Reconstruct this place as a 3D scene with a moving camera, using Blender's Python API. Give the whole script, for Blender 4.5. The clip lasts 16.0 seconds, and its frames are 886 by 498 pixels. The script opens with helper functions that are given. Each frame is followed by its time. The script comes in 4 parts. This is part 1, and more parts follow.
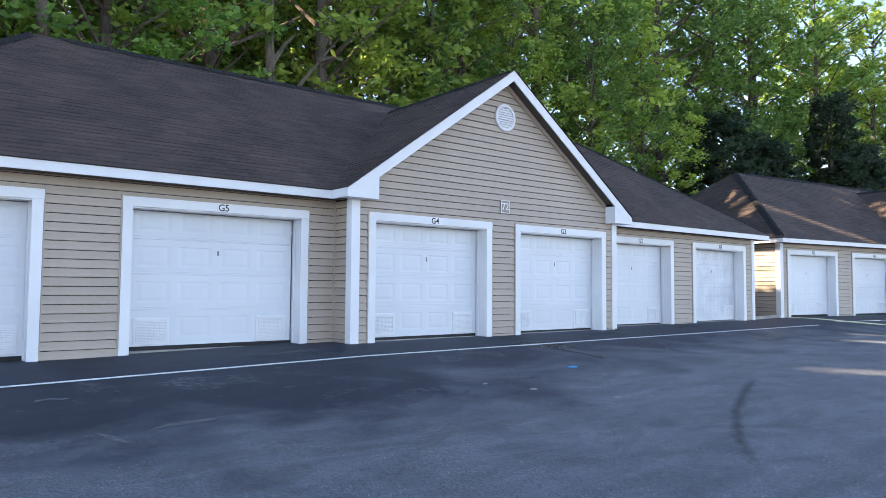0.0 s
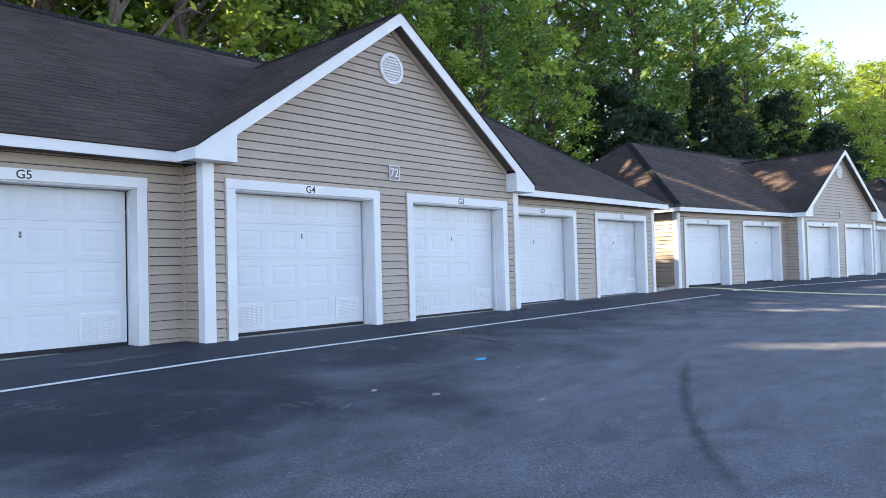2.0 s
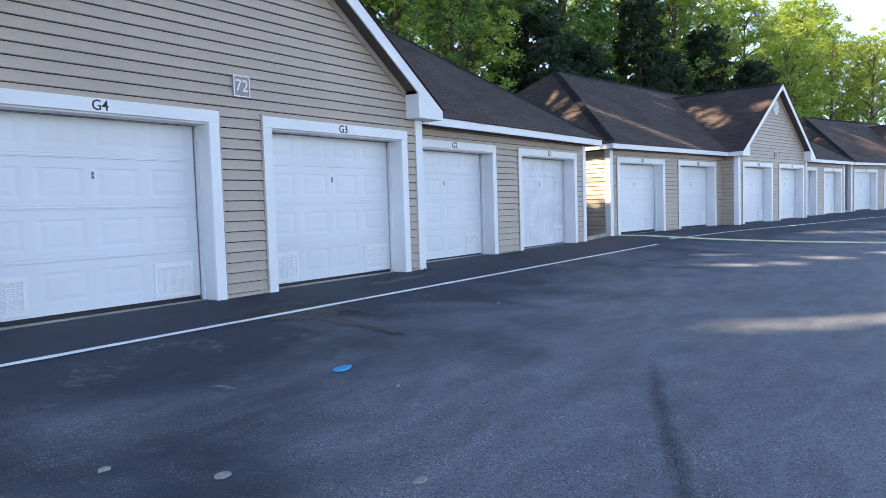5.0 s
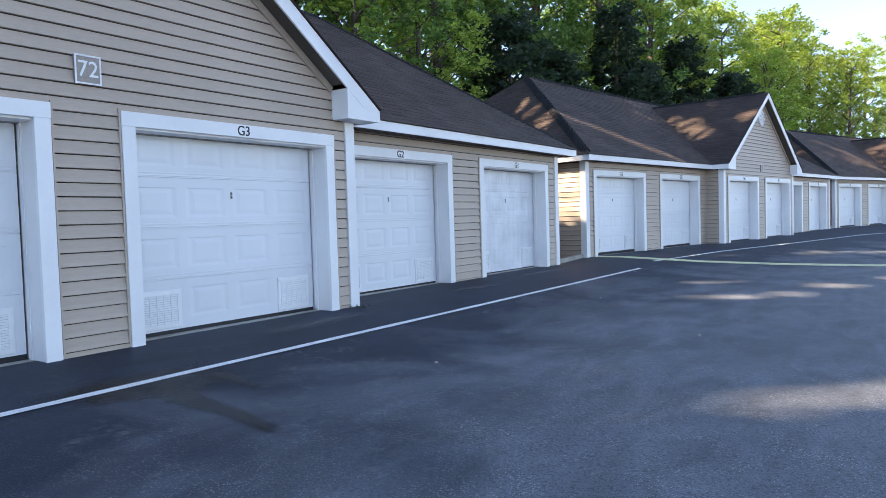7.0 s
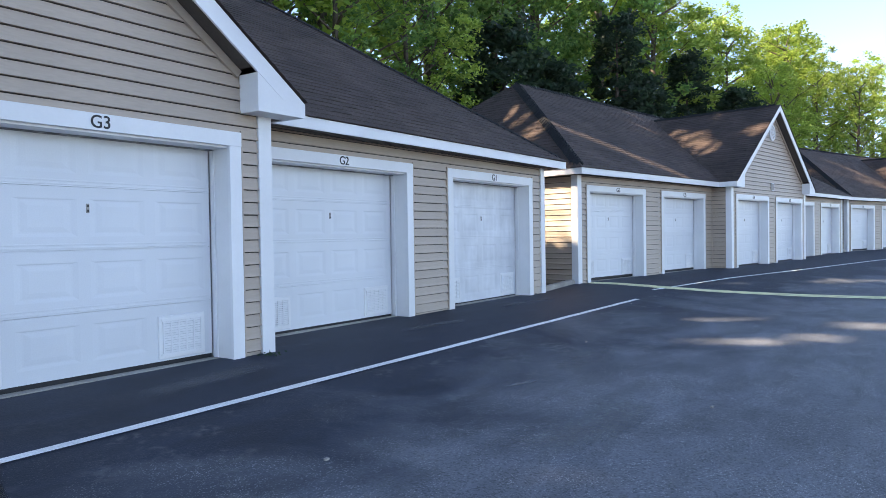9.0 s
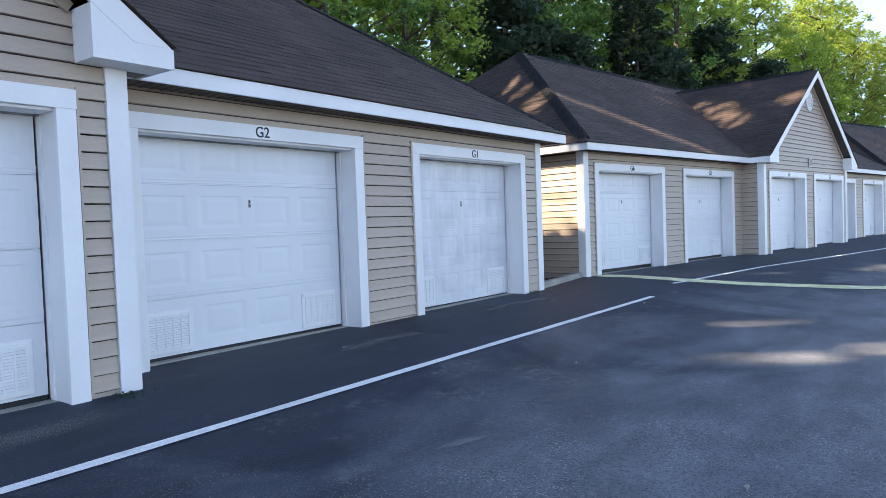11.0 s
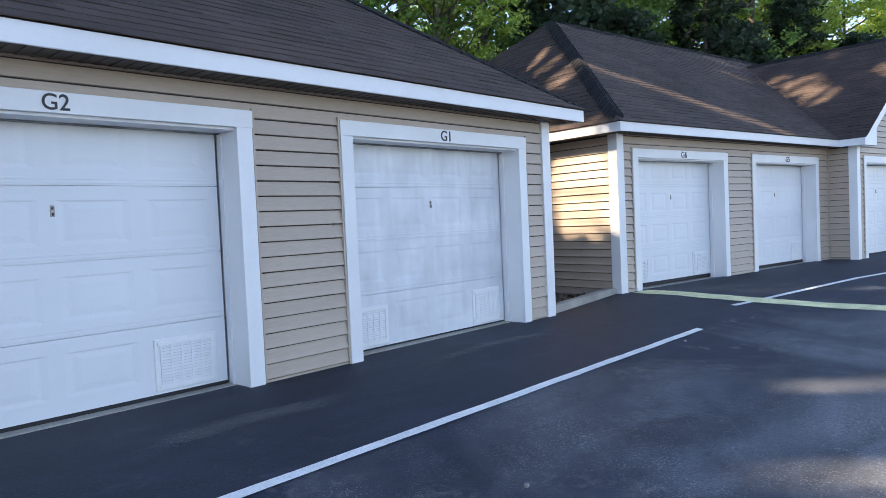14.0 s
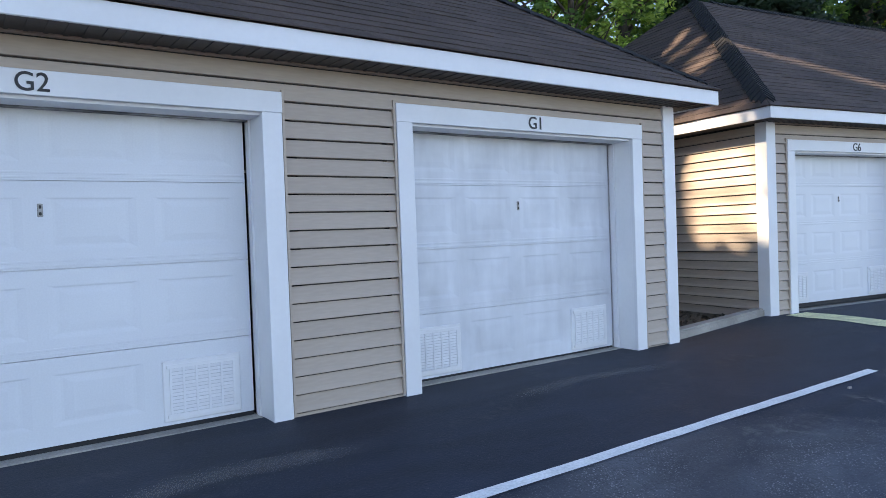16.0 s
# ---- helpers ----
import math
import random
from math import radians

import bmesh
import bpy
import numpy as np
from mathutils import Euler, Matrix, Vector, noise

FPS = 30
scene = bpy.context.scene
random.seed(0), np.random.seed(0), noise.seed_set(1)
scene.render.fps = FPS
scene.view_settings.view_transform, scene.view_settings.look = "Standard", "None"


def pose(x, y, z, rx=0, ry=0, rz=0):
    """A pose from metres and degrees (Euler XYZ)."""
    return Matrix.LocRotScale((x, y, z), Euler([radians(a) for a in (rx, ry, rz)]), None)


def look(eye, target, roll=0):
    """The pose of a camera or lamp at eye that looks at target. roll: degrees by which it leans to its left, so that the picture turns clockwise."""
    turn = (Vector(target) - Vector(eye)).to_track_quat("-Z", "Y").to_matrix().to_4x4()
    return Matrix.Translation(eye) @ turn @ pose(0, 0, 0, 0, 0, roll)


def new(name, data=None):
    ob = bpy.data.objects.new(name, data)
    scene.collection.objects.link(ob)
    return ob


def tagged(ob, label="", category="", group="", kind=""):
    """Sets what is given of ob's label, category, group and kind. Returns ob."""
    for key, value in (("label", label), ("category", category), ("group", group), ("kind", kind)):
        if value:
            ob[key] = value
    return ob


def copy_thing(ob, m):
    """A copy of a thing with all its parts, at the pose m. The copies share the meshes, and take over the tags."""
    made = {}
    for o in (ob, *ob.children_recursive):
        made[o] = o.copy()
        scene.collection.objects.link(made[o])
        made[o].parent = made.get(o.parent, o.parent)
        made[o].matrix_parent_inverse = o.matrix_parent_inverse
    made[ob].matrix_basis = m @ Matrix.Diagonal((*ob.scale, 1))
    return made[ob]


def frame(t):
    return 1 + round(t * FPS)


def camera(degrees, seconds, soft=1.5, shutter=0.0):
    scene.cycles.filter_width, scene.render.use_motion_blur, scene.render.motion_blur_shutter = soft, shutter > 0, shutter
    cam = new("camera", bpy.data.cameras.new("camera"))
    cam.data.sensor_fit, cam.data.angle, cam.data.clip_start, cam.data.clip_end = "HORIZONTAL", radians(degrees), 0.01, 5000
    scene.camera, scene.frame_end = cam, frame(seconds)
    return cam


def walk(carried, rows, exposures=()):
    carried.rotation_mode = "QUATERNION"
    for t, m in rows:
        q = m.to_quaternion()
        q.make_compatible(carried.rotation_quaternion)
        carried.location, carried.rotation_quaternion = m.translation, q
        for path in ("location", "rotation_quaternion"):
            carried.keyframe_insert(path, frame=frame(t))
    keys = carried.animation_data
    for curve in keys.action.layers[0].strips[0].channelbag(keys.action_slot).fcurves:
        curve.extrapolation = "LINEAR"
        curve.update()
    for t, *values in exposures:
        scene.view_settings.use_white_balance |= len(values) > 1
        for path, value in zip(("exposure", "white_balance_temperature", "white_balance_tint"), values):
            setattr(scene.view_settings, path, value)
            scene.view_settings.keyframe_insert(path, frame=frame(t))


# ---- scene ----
cam = camera(64.6, 16.0, soft=0.85)
ROWS = [
    (0, look((-17.902, -11.144, 0.933), (-16.659, -9.582, 1.043), 0.42)),
    (0.5, look((-17.661, -10.747, 0.932), (-16.332, -9.258, 1.062), -0.07)),
    (1, look((-17.270, -10.428, 0.917), (-15.888, -8.987, 1.041), -0.70)),
    (1.5, look((-16.877, -10.089, 0.915), (-15.452, -8.689, 1.005), -1.14)),
    (2, look((-16.482, -9.670, 0.914), (-15.011, -8.315, 0.966), -1.54)),
    (2.5, look((-16.022, -9.409, 0.944), (-14.526, -8.081, 0.962), -1.76)),
    (3, look((-15.590, -9.025, 0.955), (-14.063, -7.734, 0.935), -1.93)),
    (3.5, look((-15.077, -8.723, 0.955), (-13.524, -7.464, 0.898), -2.08)),
    (4, look((-14.611, -8.461, 0.961), (-13.042, -7.225, 0.866), -1.94)),
    (6.5, look((-11.991, -7.272, 1.107), (-10.352, -6.131, 1.003), -1.58)),
    (7, look((-11.465, -7.072, 1.120), (-9.823, -5.933, 1.036), -1.74)),
    (7.5, look((-10.956, -6.904, 1.144), (-9.323, -5.750, 1.084), -1.64)),
    (8, look((-10.430, -6.701, 1.148), (-8.796, -5.549, 1.105), -1.44)),
    (8.5, look((-9.894, -6.658, 1.215), (-8.262, -5.503, 1.175), -0.91)),
    (9, look((-9.368, -6.426, 1.198), (-7.727, -5.284, 1.157), -0.88)),
    (9.5, look((-8.814, -6.322, 1.206), (-7.176, -5.176, 1.149), -0.80)),
    (10, look((-8.281, -6.177, 1.175), (-6.656, -5.013, 1.106), -1.15)),
    (12.5, look((-5.609, -5.546, 1.235), (-4.059, -4.284, 1.170), -2.58)),
    (13, look((-5.142, -5.445, 1.239), (-3.613, -4.158, 1.171), -2.42)),
    (13.5, look((-4.663, -5.309, 1.269), (-3.162, -3.989, 1.195), -2.41)),
    (14, look((-4.217, -5.143, 1.283), (-2.748, -3.788, 1.204), -2.56)),
    (14.5, look((-3.731, -5.005, 1.281), (-2.300, -3.610, 1.207), -2.82)),
    (15, look((-3.374, -4.841, 1.273), (-1.998, -3.391, 1.210), -2.81)),
    (15.5, look((-3.123, -4.711, 1.281), (-1.826, -3.190, 1.226), -2.53)),
    (16, look((-2.905, -4.669, 1.253), (-1.748, -3.039, 1.206), -2.06)),
]
EXPOSURES = [(0, 2.16, 8050, 16), (4, 2.02, 7750, 16), (8.5, 1.86, 7600, 15), (13, 1.96, 7750, 16), (16, 1.86, 7750, 16)]
walk(cam, ROWS, EXPOSURES)

# ---- sky and sun ----
SUN_EL, SUN_DIR = radians(35), Vector((-0.82, 0.57, 0)).normalized()
world = bpy.data.worlds.new("world")
scene.world = world
world.use_nodes = True
wn = world.node_tree.nodes
wl = world.node_tree.links
sky = wn.new("ShaderNodeTexSky")
sky.sky_type = "NISHITA"
sky.sun_disc = False
sky.sun_elevation = SUN_EL
sky.sun_rotation = math.atan2(SUN_DIR.x, SUN_DIR.y)
sky.dust_density = 0.15
sky.altitude = 4200
sky.ozone_density = 2.0
wl.new(sky.outputs[0], wn["Background"].inputs[0])
wn["Background"].inputs[1].default_value = 0.15
sun = new("sun", bpy.data.lights.new("sun", "SUN"))
sun.data.energy = 4.5
sun.data.angle = radians(0.45)
sun.data.color = (1.0, 0.90, 0.73)
sun.matrix_world = look(Vector((0, 0, 30)), Vector((0, 0, 30)) - (SUN_DIR * math.cos(SUN_EL) + Vector((0, 0, math.sin(SUN_EL)))))


# ---- materials ----
def material(name, colour, rough=0.6, grain=40.0, vary=0.12, stain=1.2, stain_amount=0.15, bump=0.15, dist=0.004, metal=0.0, islands=0.0, spec=0.5, stretch=(1, 1, 1)):
    """A surface with fine grain, broad stains and relief; islands: how far joined pieces differ."""
    m = bpy.data.materials.new(name)
    m.use_nodes = True
    n, l = m.node_tree.nodes, m.node_tree.links
    b = n["Principled BSDF"]
    tc = n.new("ShaderNodeTexCoord")
    mp = n.new("ShaderNodeMapping")
    mp.inputs["Scale"].default_value = stretch
    l.new(tc.outputs["Object"], mp.inputs[0])
    fine, broad = n.new("ShaderNodeTexNoise"), n.new("ShaderNodeTexNoise")
    fine.inputs["Scale"].default_value, fine.inputs["Detail"].default_value = grain, 5
    broad.inputs["Scale"].default_value, broad.inputs["Detail"].default_value = stain, 6
    l.new(mp.outputs[0], fine.inputs[0])
    l.new(tc.outputs["Object"], broad.inputs[0])

    def ramp(src, amount):
        r = n.new("ShaderNodeMapRange")
        r.inputs[1].default_value, r.inputs[2].default_value = 0.3, 0.7
        r.inputs[3].default_value, r.inputs[4].default_value = 1 - amount, 1 + amount
        l.new(src, r.inputs[0])
        return r.outputs[0]

    def mul(a, bb):
        k = n.new("ShaderNodeMath")
        k.operation = "MULTIPLY"
        l.new(a, k.inputs[0]), l.new(bb, k.inputs[1])
        return k.outputs[0]

    v = mul(ramp(fine.outputs[0], vary), ramp(broad.outputs[0], stain_amount))
    if islands:
        g = n.new("ShaderNodeNewGeometry")
        r = n.new("ShaderNodeMapRange")
        r.inputs[3].default_value, r.inputs[4].default_value = 1 - islands, 1 + islands
        l.new(g.outputs["Random Per Island"], r.inputs[0])
        v = mul(v, r.outputs[0])
    else:
        g = n.new("ShaderNodeObjectInfo")
        r = n.new("ShaderNodeMapRange")
        r.inputs[3].default_value, r.inputs[4].default_value = 0.965, 1.035
        l.new(g.outputs["Random"], r.inputs[0])
        v = mul(v, r.outputs[0])
    mix = n.new("ShaderNodeVectorMath")
    mix.operation = "SCALE"
    mix.inputs[0].default_value = colour
    l.new(v, mix.inputs["Scale"])
    l.new(mix.outputs[0], b.inputs["Base Color"])
    b.inputs["Roughness"].default_value, b.inputs["Metallic"].default_value = rough, metal
    b.inputs["Specular IOR Level"].default_value = spec
    if bump:
        k = n.new("ShaderNodeBump")
        k.inputs["Strength"].default_value, k.inputs["Distance"].default_value = bump, dist
        l.new(fine.outputs[0], k.inputs["Height"])
        l.new(k.outputs[0], b.inputs["Normal"])
    return m


SIDING = material("tan vinyl siding", (0.45, 0.362, 0.288), 0.55, 60, 0.05, 0.9, 0.07, 0.12, 0.002, stretch=(0.15, 1, 1))
# wall core, darkened so the shade in the slots under the laps reads black
WALL = material("wall core dark as lap shade", (0.05, 0.045, 0.04), 0.9)
WHITE = material("white painted trim", (0.765, 0.765, 0.765), 0.5, 35, 0.012, 1.5, 0.05, 0.03, 0.001)
DOOR = material("white door steel", (0.70, 0.715, 0.735), 0.45, 90, 0.025, 0.8, 0.05, 0.10, 0.0015)
GRIMY = material("grimy white door steel", (0.66, 0.675, 0.70), 0.5, 7, 0.06, 2.2, 0.14, 0.1, 0.0015, stretch=(1, 1, 0.25))
SOFFIT = material("brown soffit", (0.085, 0.072, 0.064), 0.6, 30, 0.1)
SHINGLE = material("weathered brown shingles", (0.071, 0.049, 0.041), 0.9, 160, 0.35, 0.7, 0.3, 0.6, 0.004, islands=0.2)
CAP = material("dark cap shingles", (0.011, 0.011, 0.012), 0.9, 160, 0.35, 2.0, 0.2, 0.6, 0.004, islands=0.25)
CONCRETE = material("weathered concrete", (0.34, 0.31, 0.27), 0.9, 60, 0.2, 2.0, 0.25, 0.5, 0.004)
BLACK = material("black lettering", (0.012, 0.012, 0.013), 0.5)
RUBBER = material("black rubber and dark strip", (0.015, 0.015, 0.016), 0.7)
# grey that stands in for the shade in the gap over each door
HEAD_SHADE = material("blotchy grey head shade", (0.22, 0.225, 0.23), 0.6, 12, 0.4, 3.0, 0.5)
STEEL = material("dull lock steel", (0.30, 0.29, 0.28), 0.4, metal=0.8)
DARK = material("grey louvre backing", (0.58, 0.58, 0.59), 0.8)
PLATE = material("taupe number plate", (0.27, 0.23, 0.20), 0.6)
BARK = material("grey brown bark", (0.11, 0.085, 0.065), 0.95, 14, 0.4, 2.0, 0.3, 0.9, 0.03, stretch=(1, 1, 0.2))
EARTH = material("leaf litter and earth", (0.10, 0.075, 0.05), 0.95, 22, 0.45, 0.6, 0.4, 0.8, 0.03)
LINE_W = material("worn white line paint", (0.88, 0.87, 0.82), 0.7, 70, 0.14, 5.0, 0.12, 0.3, 0.003)
LINE_Y = material("faded yellow line paint", (0.80, 0.76, 0.43), 0.8, 60, 0.3, 4.0, 0.25, 0.3, 0.003)
BLUE = material("blue marking paint", (0.02, 0.36, 0.62), 0.7)


def asphalt(name, dark, worn, grit, scuffs, edge):
    """Sealed asphalt; past edge metres out from the garages traffic has worn the seal down to the stones."""
    m = bpy.data.materials.new(name)
    m.use_nodes = True
    n, l = m.node_tree.nodes, m.node_tree.links
    b = n["Principled BSDF"]
    tc = n.new("ShaderNodeTexCoord")

    def noise_of(scale, detail=5, distortion=0.0, stretch=None):
        t = n.new("ShaderNodeTexNoise")
        t.inputs["Scale"].default_value, t.inputs["Detail"].default_value, t.inputs["Distortion"].default_value = scale, detail, distortion
        src = tc.outputs["Object"]
        if stretch:
            mp = n.new("ShaderNodeMapping")
            mp.inputs["Scale"].default_value, mp.inputs["Rotation"].default_value = stretch, (0, 0, 0.35)
            l.new(src, mp.inputs[0])
            src = mp.outputs[0]
        l.new(src, t.inputs[0])
        return t.outputs[0]

    def span(src, a, z, lo=0.0, hi=1.0):
        r = n.new("ShaderNodeMapRange")
        for i, v in enumerate((a, z, lo, hi)):
            r.inputs[i + 1].default_value = v
        l.new(src, r.inputs[0])
        return r.outputs[0]

    def calc(op, a, z):
        k = n.new("ShaderNodeMath")
        k.operation = op
        for i, v in enumerate((a, z)):
            if isinstance(v, float):
                k.inputs[i].default_value = v
            else:
                l.new(v, k.inputs[i])
        return k.outputs[0]

    def blend(f, a, z):
        x = n.new("ShaderNodeMix")
        x.data_type = "RGBA"
        l.new(f, x.inputs["Factor"])
        for i, v in ((6, a), (7, z)):
            if isinstance(v, tuple):
                x.inputs[i].default_value = (*v, 1)
            else:
                l.new(v, x.inputs[i])
        return x.outputs[2]

    xyz = n.new("ShaderNodeSeparateXYZ")
    l.new(tc.outputs["Object"], xyz.inputs[0])
    bend = calc("MULTIPLY", calc("MAXIMUM", calc("SUBTRACT", xyz.outputs[0], 5.0), 0.0), 0.2)
    out = calc("MULTIPLY", calc("ADD", xyz.outputs[1], bend), -1.0)
    near = calc("MINIMUM", calc("MAXIMUM", calc("MULTIPLY", calc("ADD", xyz.outputs[0], 9.0), 0.2), -0.9), 1.1)
    near = calc("MULTIPLY", near, span(xyz.outputs[0], 1.5, 6.0, 1.0, 0.0))
    out = calc("ADD", out, near)
    cloud = noise_of(0.42, 7, 0.8)
    wear = span(calc("ADD", out, span(cloud, 0.3, 0.7, -1.9, 1.9)), edge, edge + 2.6)
    base = blend(wear, dark, worn)
    # broad smears left by tyres, and pale scuffs
    smear = span(noise_of(1.7, 9, 1.0, (0.5, 1.5, 1)), 0.33, 0.7, 0.76, 1.3)
    sc = n.new("ShaderNodeVectorMath")
    sc.operation = "SCALE"
    l.new(base, sc.inputs[0]), l.new(smear, sc.inputs["Scale"])
    pale = calc("MULTIPLY", calc("MULTIPLY", span(noise_of(1.1, 9, 1.5), 0.55, 0.72), span(noise_of(13.0, 9, 0.5), 0.45, 0.68)), scuffs)
    base = blend(pale, sc.outputs[0], (0.19, 0.19, 0.185))
    # single stones showing through the binder
    v = n.new("ShaderNodeTexVoronoi")
    v.inputs["Scale"].default_value = 92.0
    l.new(tc.outputs["Object"], v.inputs[0])
    col = n.new("ShaderNodeSeparateColor")
    l.new(v.outputs["Color"], col.inputs[0])
    stone = calc("MULTIPLY", span(col.outputs[0], 0.58, 0.8), span(v.outputs["Distance"], 0.5, 0.25))
    amount = calc("MULTIPLY", calc("MULTIPLY", stone, span(wear, 0.0, 1.0, 0.12, 1.0)), span(noise_of(2.6, 8, 0.6), 0.38, 0.66, 0.15, 1.2))
    base = blend(calc("MULTIPLY", amount, grit), base, (0.50, 0.505, 0.51))
    pit = calc("MULTIPLY", span(col.outputs[1], 0.6, 0.9), span(wear, 0.0, 1.0, 0.1, 0.5))
    base = blend(pit, base, (0.012, 0.014, 0.018))
    l.new(base, b.inputs["Base Color"])
    b.inputs["Roughness"].default_value, b.inputs["Specular IOR Level"].default_value = 0.68, 0.4
    bp = n.new("ShaderNodeBump")
    bp.inputs["Strength"].default_value, bp.inputs["Distance"].default_value = 0.7, 0.005
    l.new(calc("ADD", calc("MULTIPLY", amount, 1.0), noise_of(60.0, 5)), bp.inputs["Height"])
    l.new(bp.outputs[0], b.inputs["Normal"])
    return m


ASPHALT = asphalt("worn asphalt", (0.0145, 0.0228, 0.0395), (0.145, 0.153, 0.170), 1.0, 0.7, 2.7)
SEAL = asphalt("fresh asphalt seal", (0.0145, 0.0228, 0.0395), (0.03, 0.035, 0.045), 0.5, 0.2, 30.0)


def leaf(name, colour, colour2):
    m = bpy.data.materials.new(name)
    m.use_nodes = True
    n, l = m.node_tree.nodes, m.node_tree.links
    b, out = n["Principled BSDF"], n["Material Output"]
    g, o = n.new("ShaderNodeNewGeometry"), n.new("ShaderNodeObjectInfo")
    mx, hs = n.new("ShaderNodeMix"), n.new("ShaderNodeHueSaturation")
    mx.data_type = "RGBA"
    l.new(g.outputs["Random Per Island"], mx.inputs["Factor"])
    mx.inputs[6].default_value, mx.inputs[7].default_value = (*colour, 1), (*colour2, 1)
    r = n.new("ShaderNodeMapRange")
    r.inputs[3].default_value, r.inputs[4].default_value = 0.75, 1.3
    l.new(o.outputs["Random"], r.inputs[0])
    l.new(r.outputs[0], hs.inputs["Value"])
    l.new(mx.outputs[2], hs.inputs["Color"])
    l.new(hs.outputs[0], b.inputs["Base Color"])
    b.inputs["Roughness"].default_value = 0.5
    t, add = n.new("ShaderNodeBsdfTranslucent"), n.new("ShaderNodeMixShader")
    l.new(hs.outputs[0], t.inputs[0])
    add.inputs[0].default_value = 0.6
    l.new(b.outputs[0], add.inputs[1]), l.new(t.outputs[0], add.inputs[2])
    l.new(add.outputs[0], out.inputs[0])
    return m


LEAF = leaf("green leaves", (0.08, 0.19, 0.045), (0.29, 0.46, 0.11))
# brighter, yellower copy of the leaf colour, with sunlight painted into it
LEAF_SUNLIT = leaf("leaves with sunlit colour", (0.17, 0.28, 0.04), (0.42, 0.52, 0.11))
NEEDLE = leaf("dark pine needles", (0.03, 0.06, 0.036), (0.065, 0.11, 0.055))


# ---- mesh helpers ----
def thing(name, label, category, group="", kind="", at=(0, 0, 0)):
    ob = new(name)
    ob.location = at
    return tagged(ob, label, category, group, kind)


def part(name, bm, mat, parent, label="", kind=""):
    me = bpy.data.meshes.new(name)
    bm.to_mesh(me)
    bm.free()
    me.materials.append(mat)
    ob = new(name, me)
    ob.parent = parent
    return tagged(ob, label, "", "", kind)


def mesh_part(name, verts, faces, mat, parent, label="", kind=""):
    me = bpy.data.meshes.new(name)
    me.from_pydata([tuple(v) for v in verts], [], faces)
    me.materials.append(mat)
    ob = new(name, me)
    ob.parent = parent
    return tagged(ob, label, "", "", kind)


def box(x0, x1, y0, y1, z0, z1, bevel=0.0, bm=None):
    bm = bm or bmesh.new()
    made = bmesh.ops.create_cube(bm, size=1.0, matrix=Matrix.Translation(((x0 + x1) / 2, (y0 + y1) / 2, (z0 + z1) / 2)) @ Matrix.Diagonal((x1 - x0, y1 - y0, z1 - z0, 1)))
    if bevel:
        edges = {e for v in made["verts"] for e in v.link_edges}
        bmesh.ops.bevel(bm, geom=list(edges), offset=bevel, segments=1, affect="EDGES")
    return bm


def prism(points, y0, y1):
    """A solid from an outline in x and z, from y0 to y1."""
    bm = bmesh.new()
    a = [bm.verts.new((x, y0, z)) for x, z in points]
    b = [bm.verts.new((x, y1, z)) for x, z in points]
    bm.faces.new(a), bm.faces.new(b[::-1])
    for i in range(len(a)):
        j = (i + 1) % len(a)
        bm.faces.new((a[j], a[i], b[i], b[j]))
    bmesh.ops.recalc_face_normals(bm, faces=bm.faces)
    return bm


def beam(p, q, w, h, up=(0, 0, 1)):
    """A board from p to q; w across, h along up."""
    p, q, up = Vector(p), Vector(q), Vector(up)
    d = (q - p).normalized()
    s = d.cross(up).normalized()
    u = s.cross(d)
    bm = bmesh.new()
    ring = [[bm.verts.new(c + s * a * w / 2 + u * b * h / 2) for a, b in ((-1, -1), (1, -1), (1, 1), (-1, 1))] for c in (p, q)]
    bm.faces.new(ring[0]), bm.faces.new(ring[1][::-1])
    for i in range(4):
        j = (i + 1) % 4
        bm.faces.new((ring[0][j], ring[0][i], ring[1][i], ring[1][j]))
    bmesh.ops.recalc_face_normals(bm, faces=bm.faces)
    return bm


def lettering(name, text, size, mat, parent, at, label=""):
    cu = bpy.data.curves.new(name, "FONT")
    cu.body, cu.size, cu.align_x, cu.align_y, cu.extrude = text, size, "CENTER", "CENTER", 0.003
    cu.offset = 0.001
    tmp = bpy.data.objects.new(name, cu)
    me = bpy.data.meshes.new_from_object(tmp)
    me.name = name
    bpy.data.objects.remove(tmp)
    me.materials.append(mat)
    ob = new(name, me)
    ob.parent = parent
    ob.matrix_basis = pose(*at, 90, 0, 0) @ Matrix.Diagonal((0.96, 1, 1, 1))
    return tagged(ob, label)


# ---- the lay of the land ----
TURN = math.radians(-8.52)
STEP = Matrix.Translation((24.95, -2.49, 0.055)) @ Matrix.Rotation(TURN, 4, "Z")
SITES = [Matrix.Identity(4), STEP, STEP @ STEP]


def front(x):
    """The line of the garage fronts."""
    if x < 5.0:
        return 0.0
    if x < 30.0:
        return -0.150 * (x - 5.0) + 0.1 * min(1, (x - 5.0))
    return -3.65 - 0.306 * (x - 30.0)


def sink(x):
    """The ground dips towards the near end of the first block."""
    return 0.014 * min(0.0, max(x, -20.0) + 12.0)


def land(x, y):
    """The height of the ground: level at the garages, falling gently away in front of them."""
    base = -0.018 + 0.003 * max(-20.0, min(x, 40.0)) + sink(x)
    return base - 0.066 * min(12.0, max(0.0, front(x) - 0.6 - y))


# ---- garages ----
WIDE, TALL, TRIM = 2.93, 2.27, 0.145
SLOPE, EAVE, OVER = 0.682, 2.63, 0.36
RIDGE_Y, RIDGE_Z = 4.3, 5.80
LEFT, RIGHT, DEEP = -19.25, 3.40, 8.6
GL, GR, GY, GX, GZ = -11.54, -4.27, -0.60, -7.905, 5.415
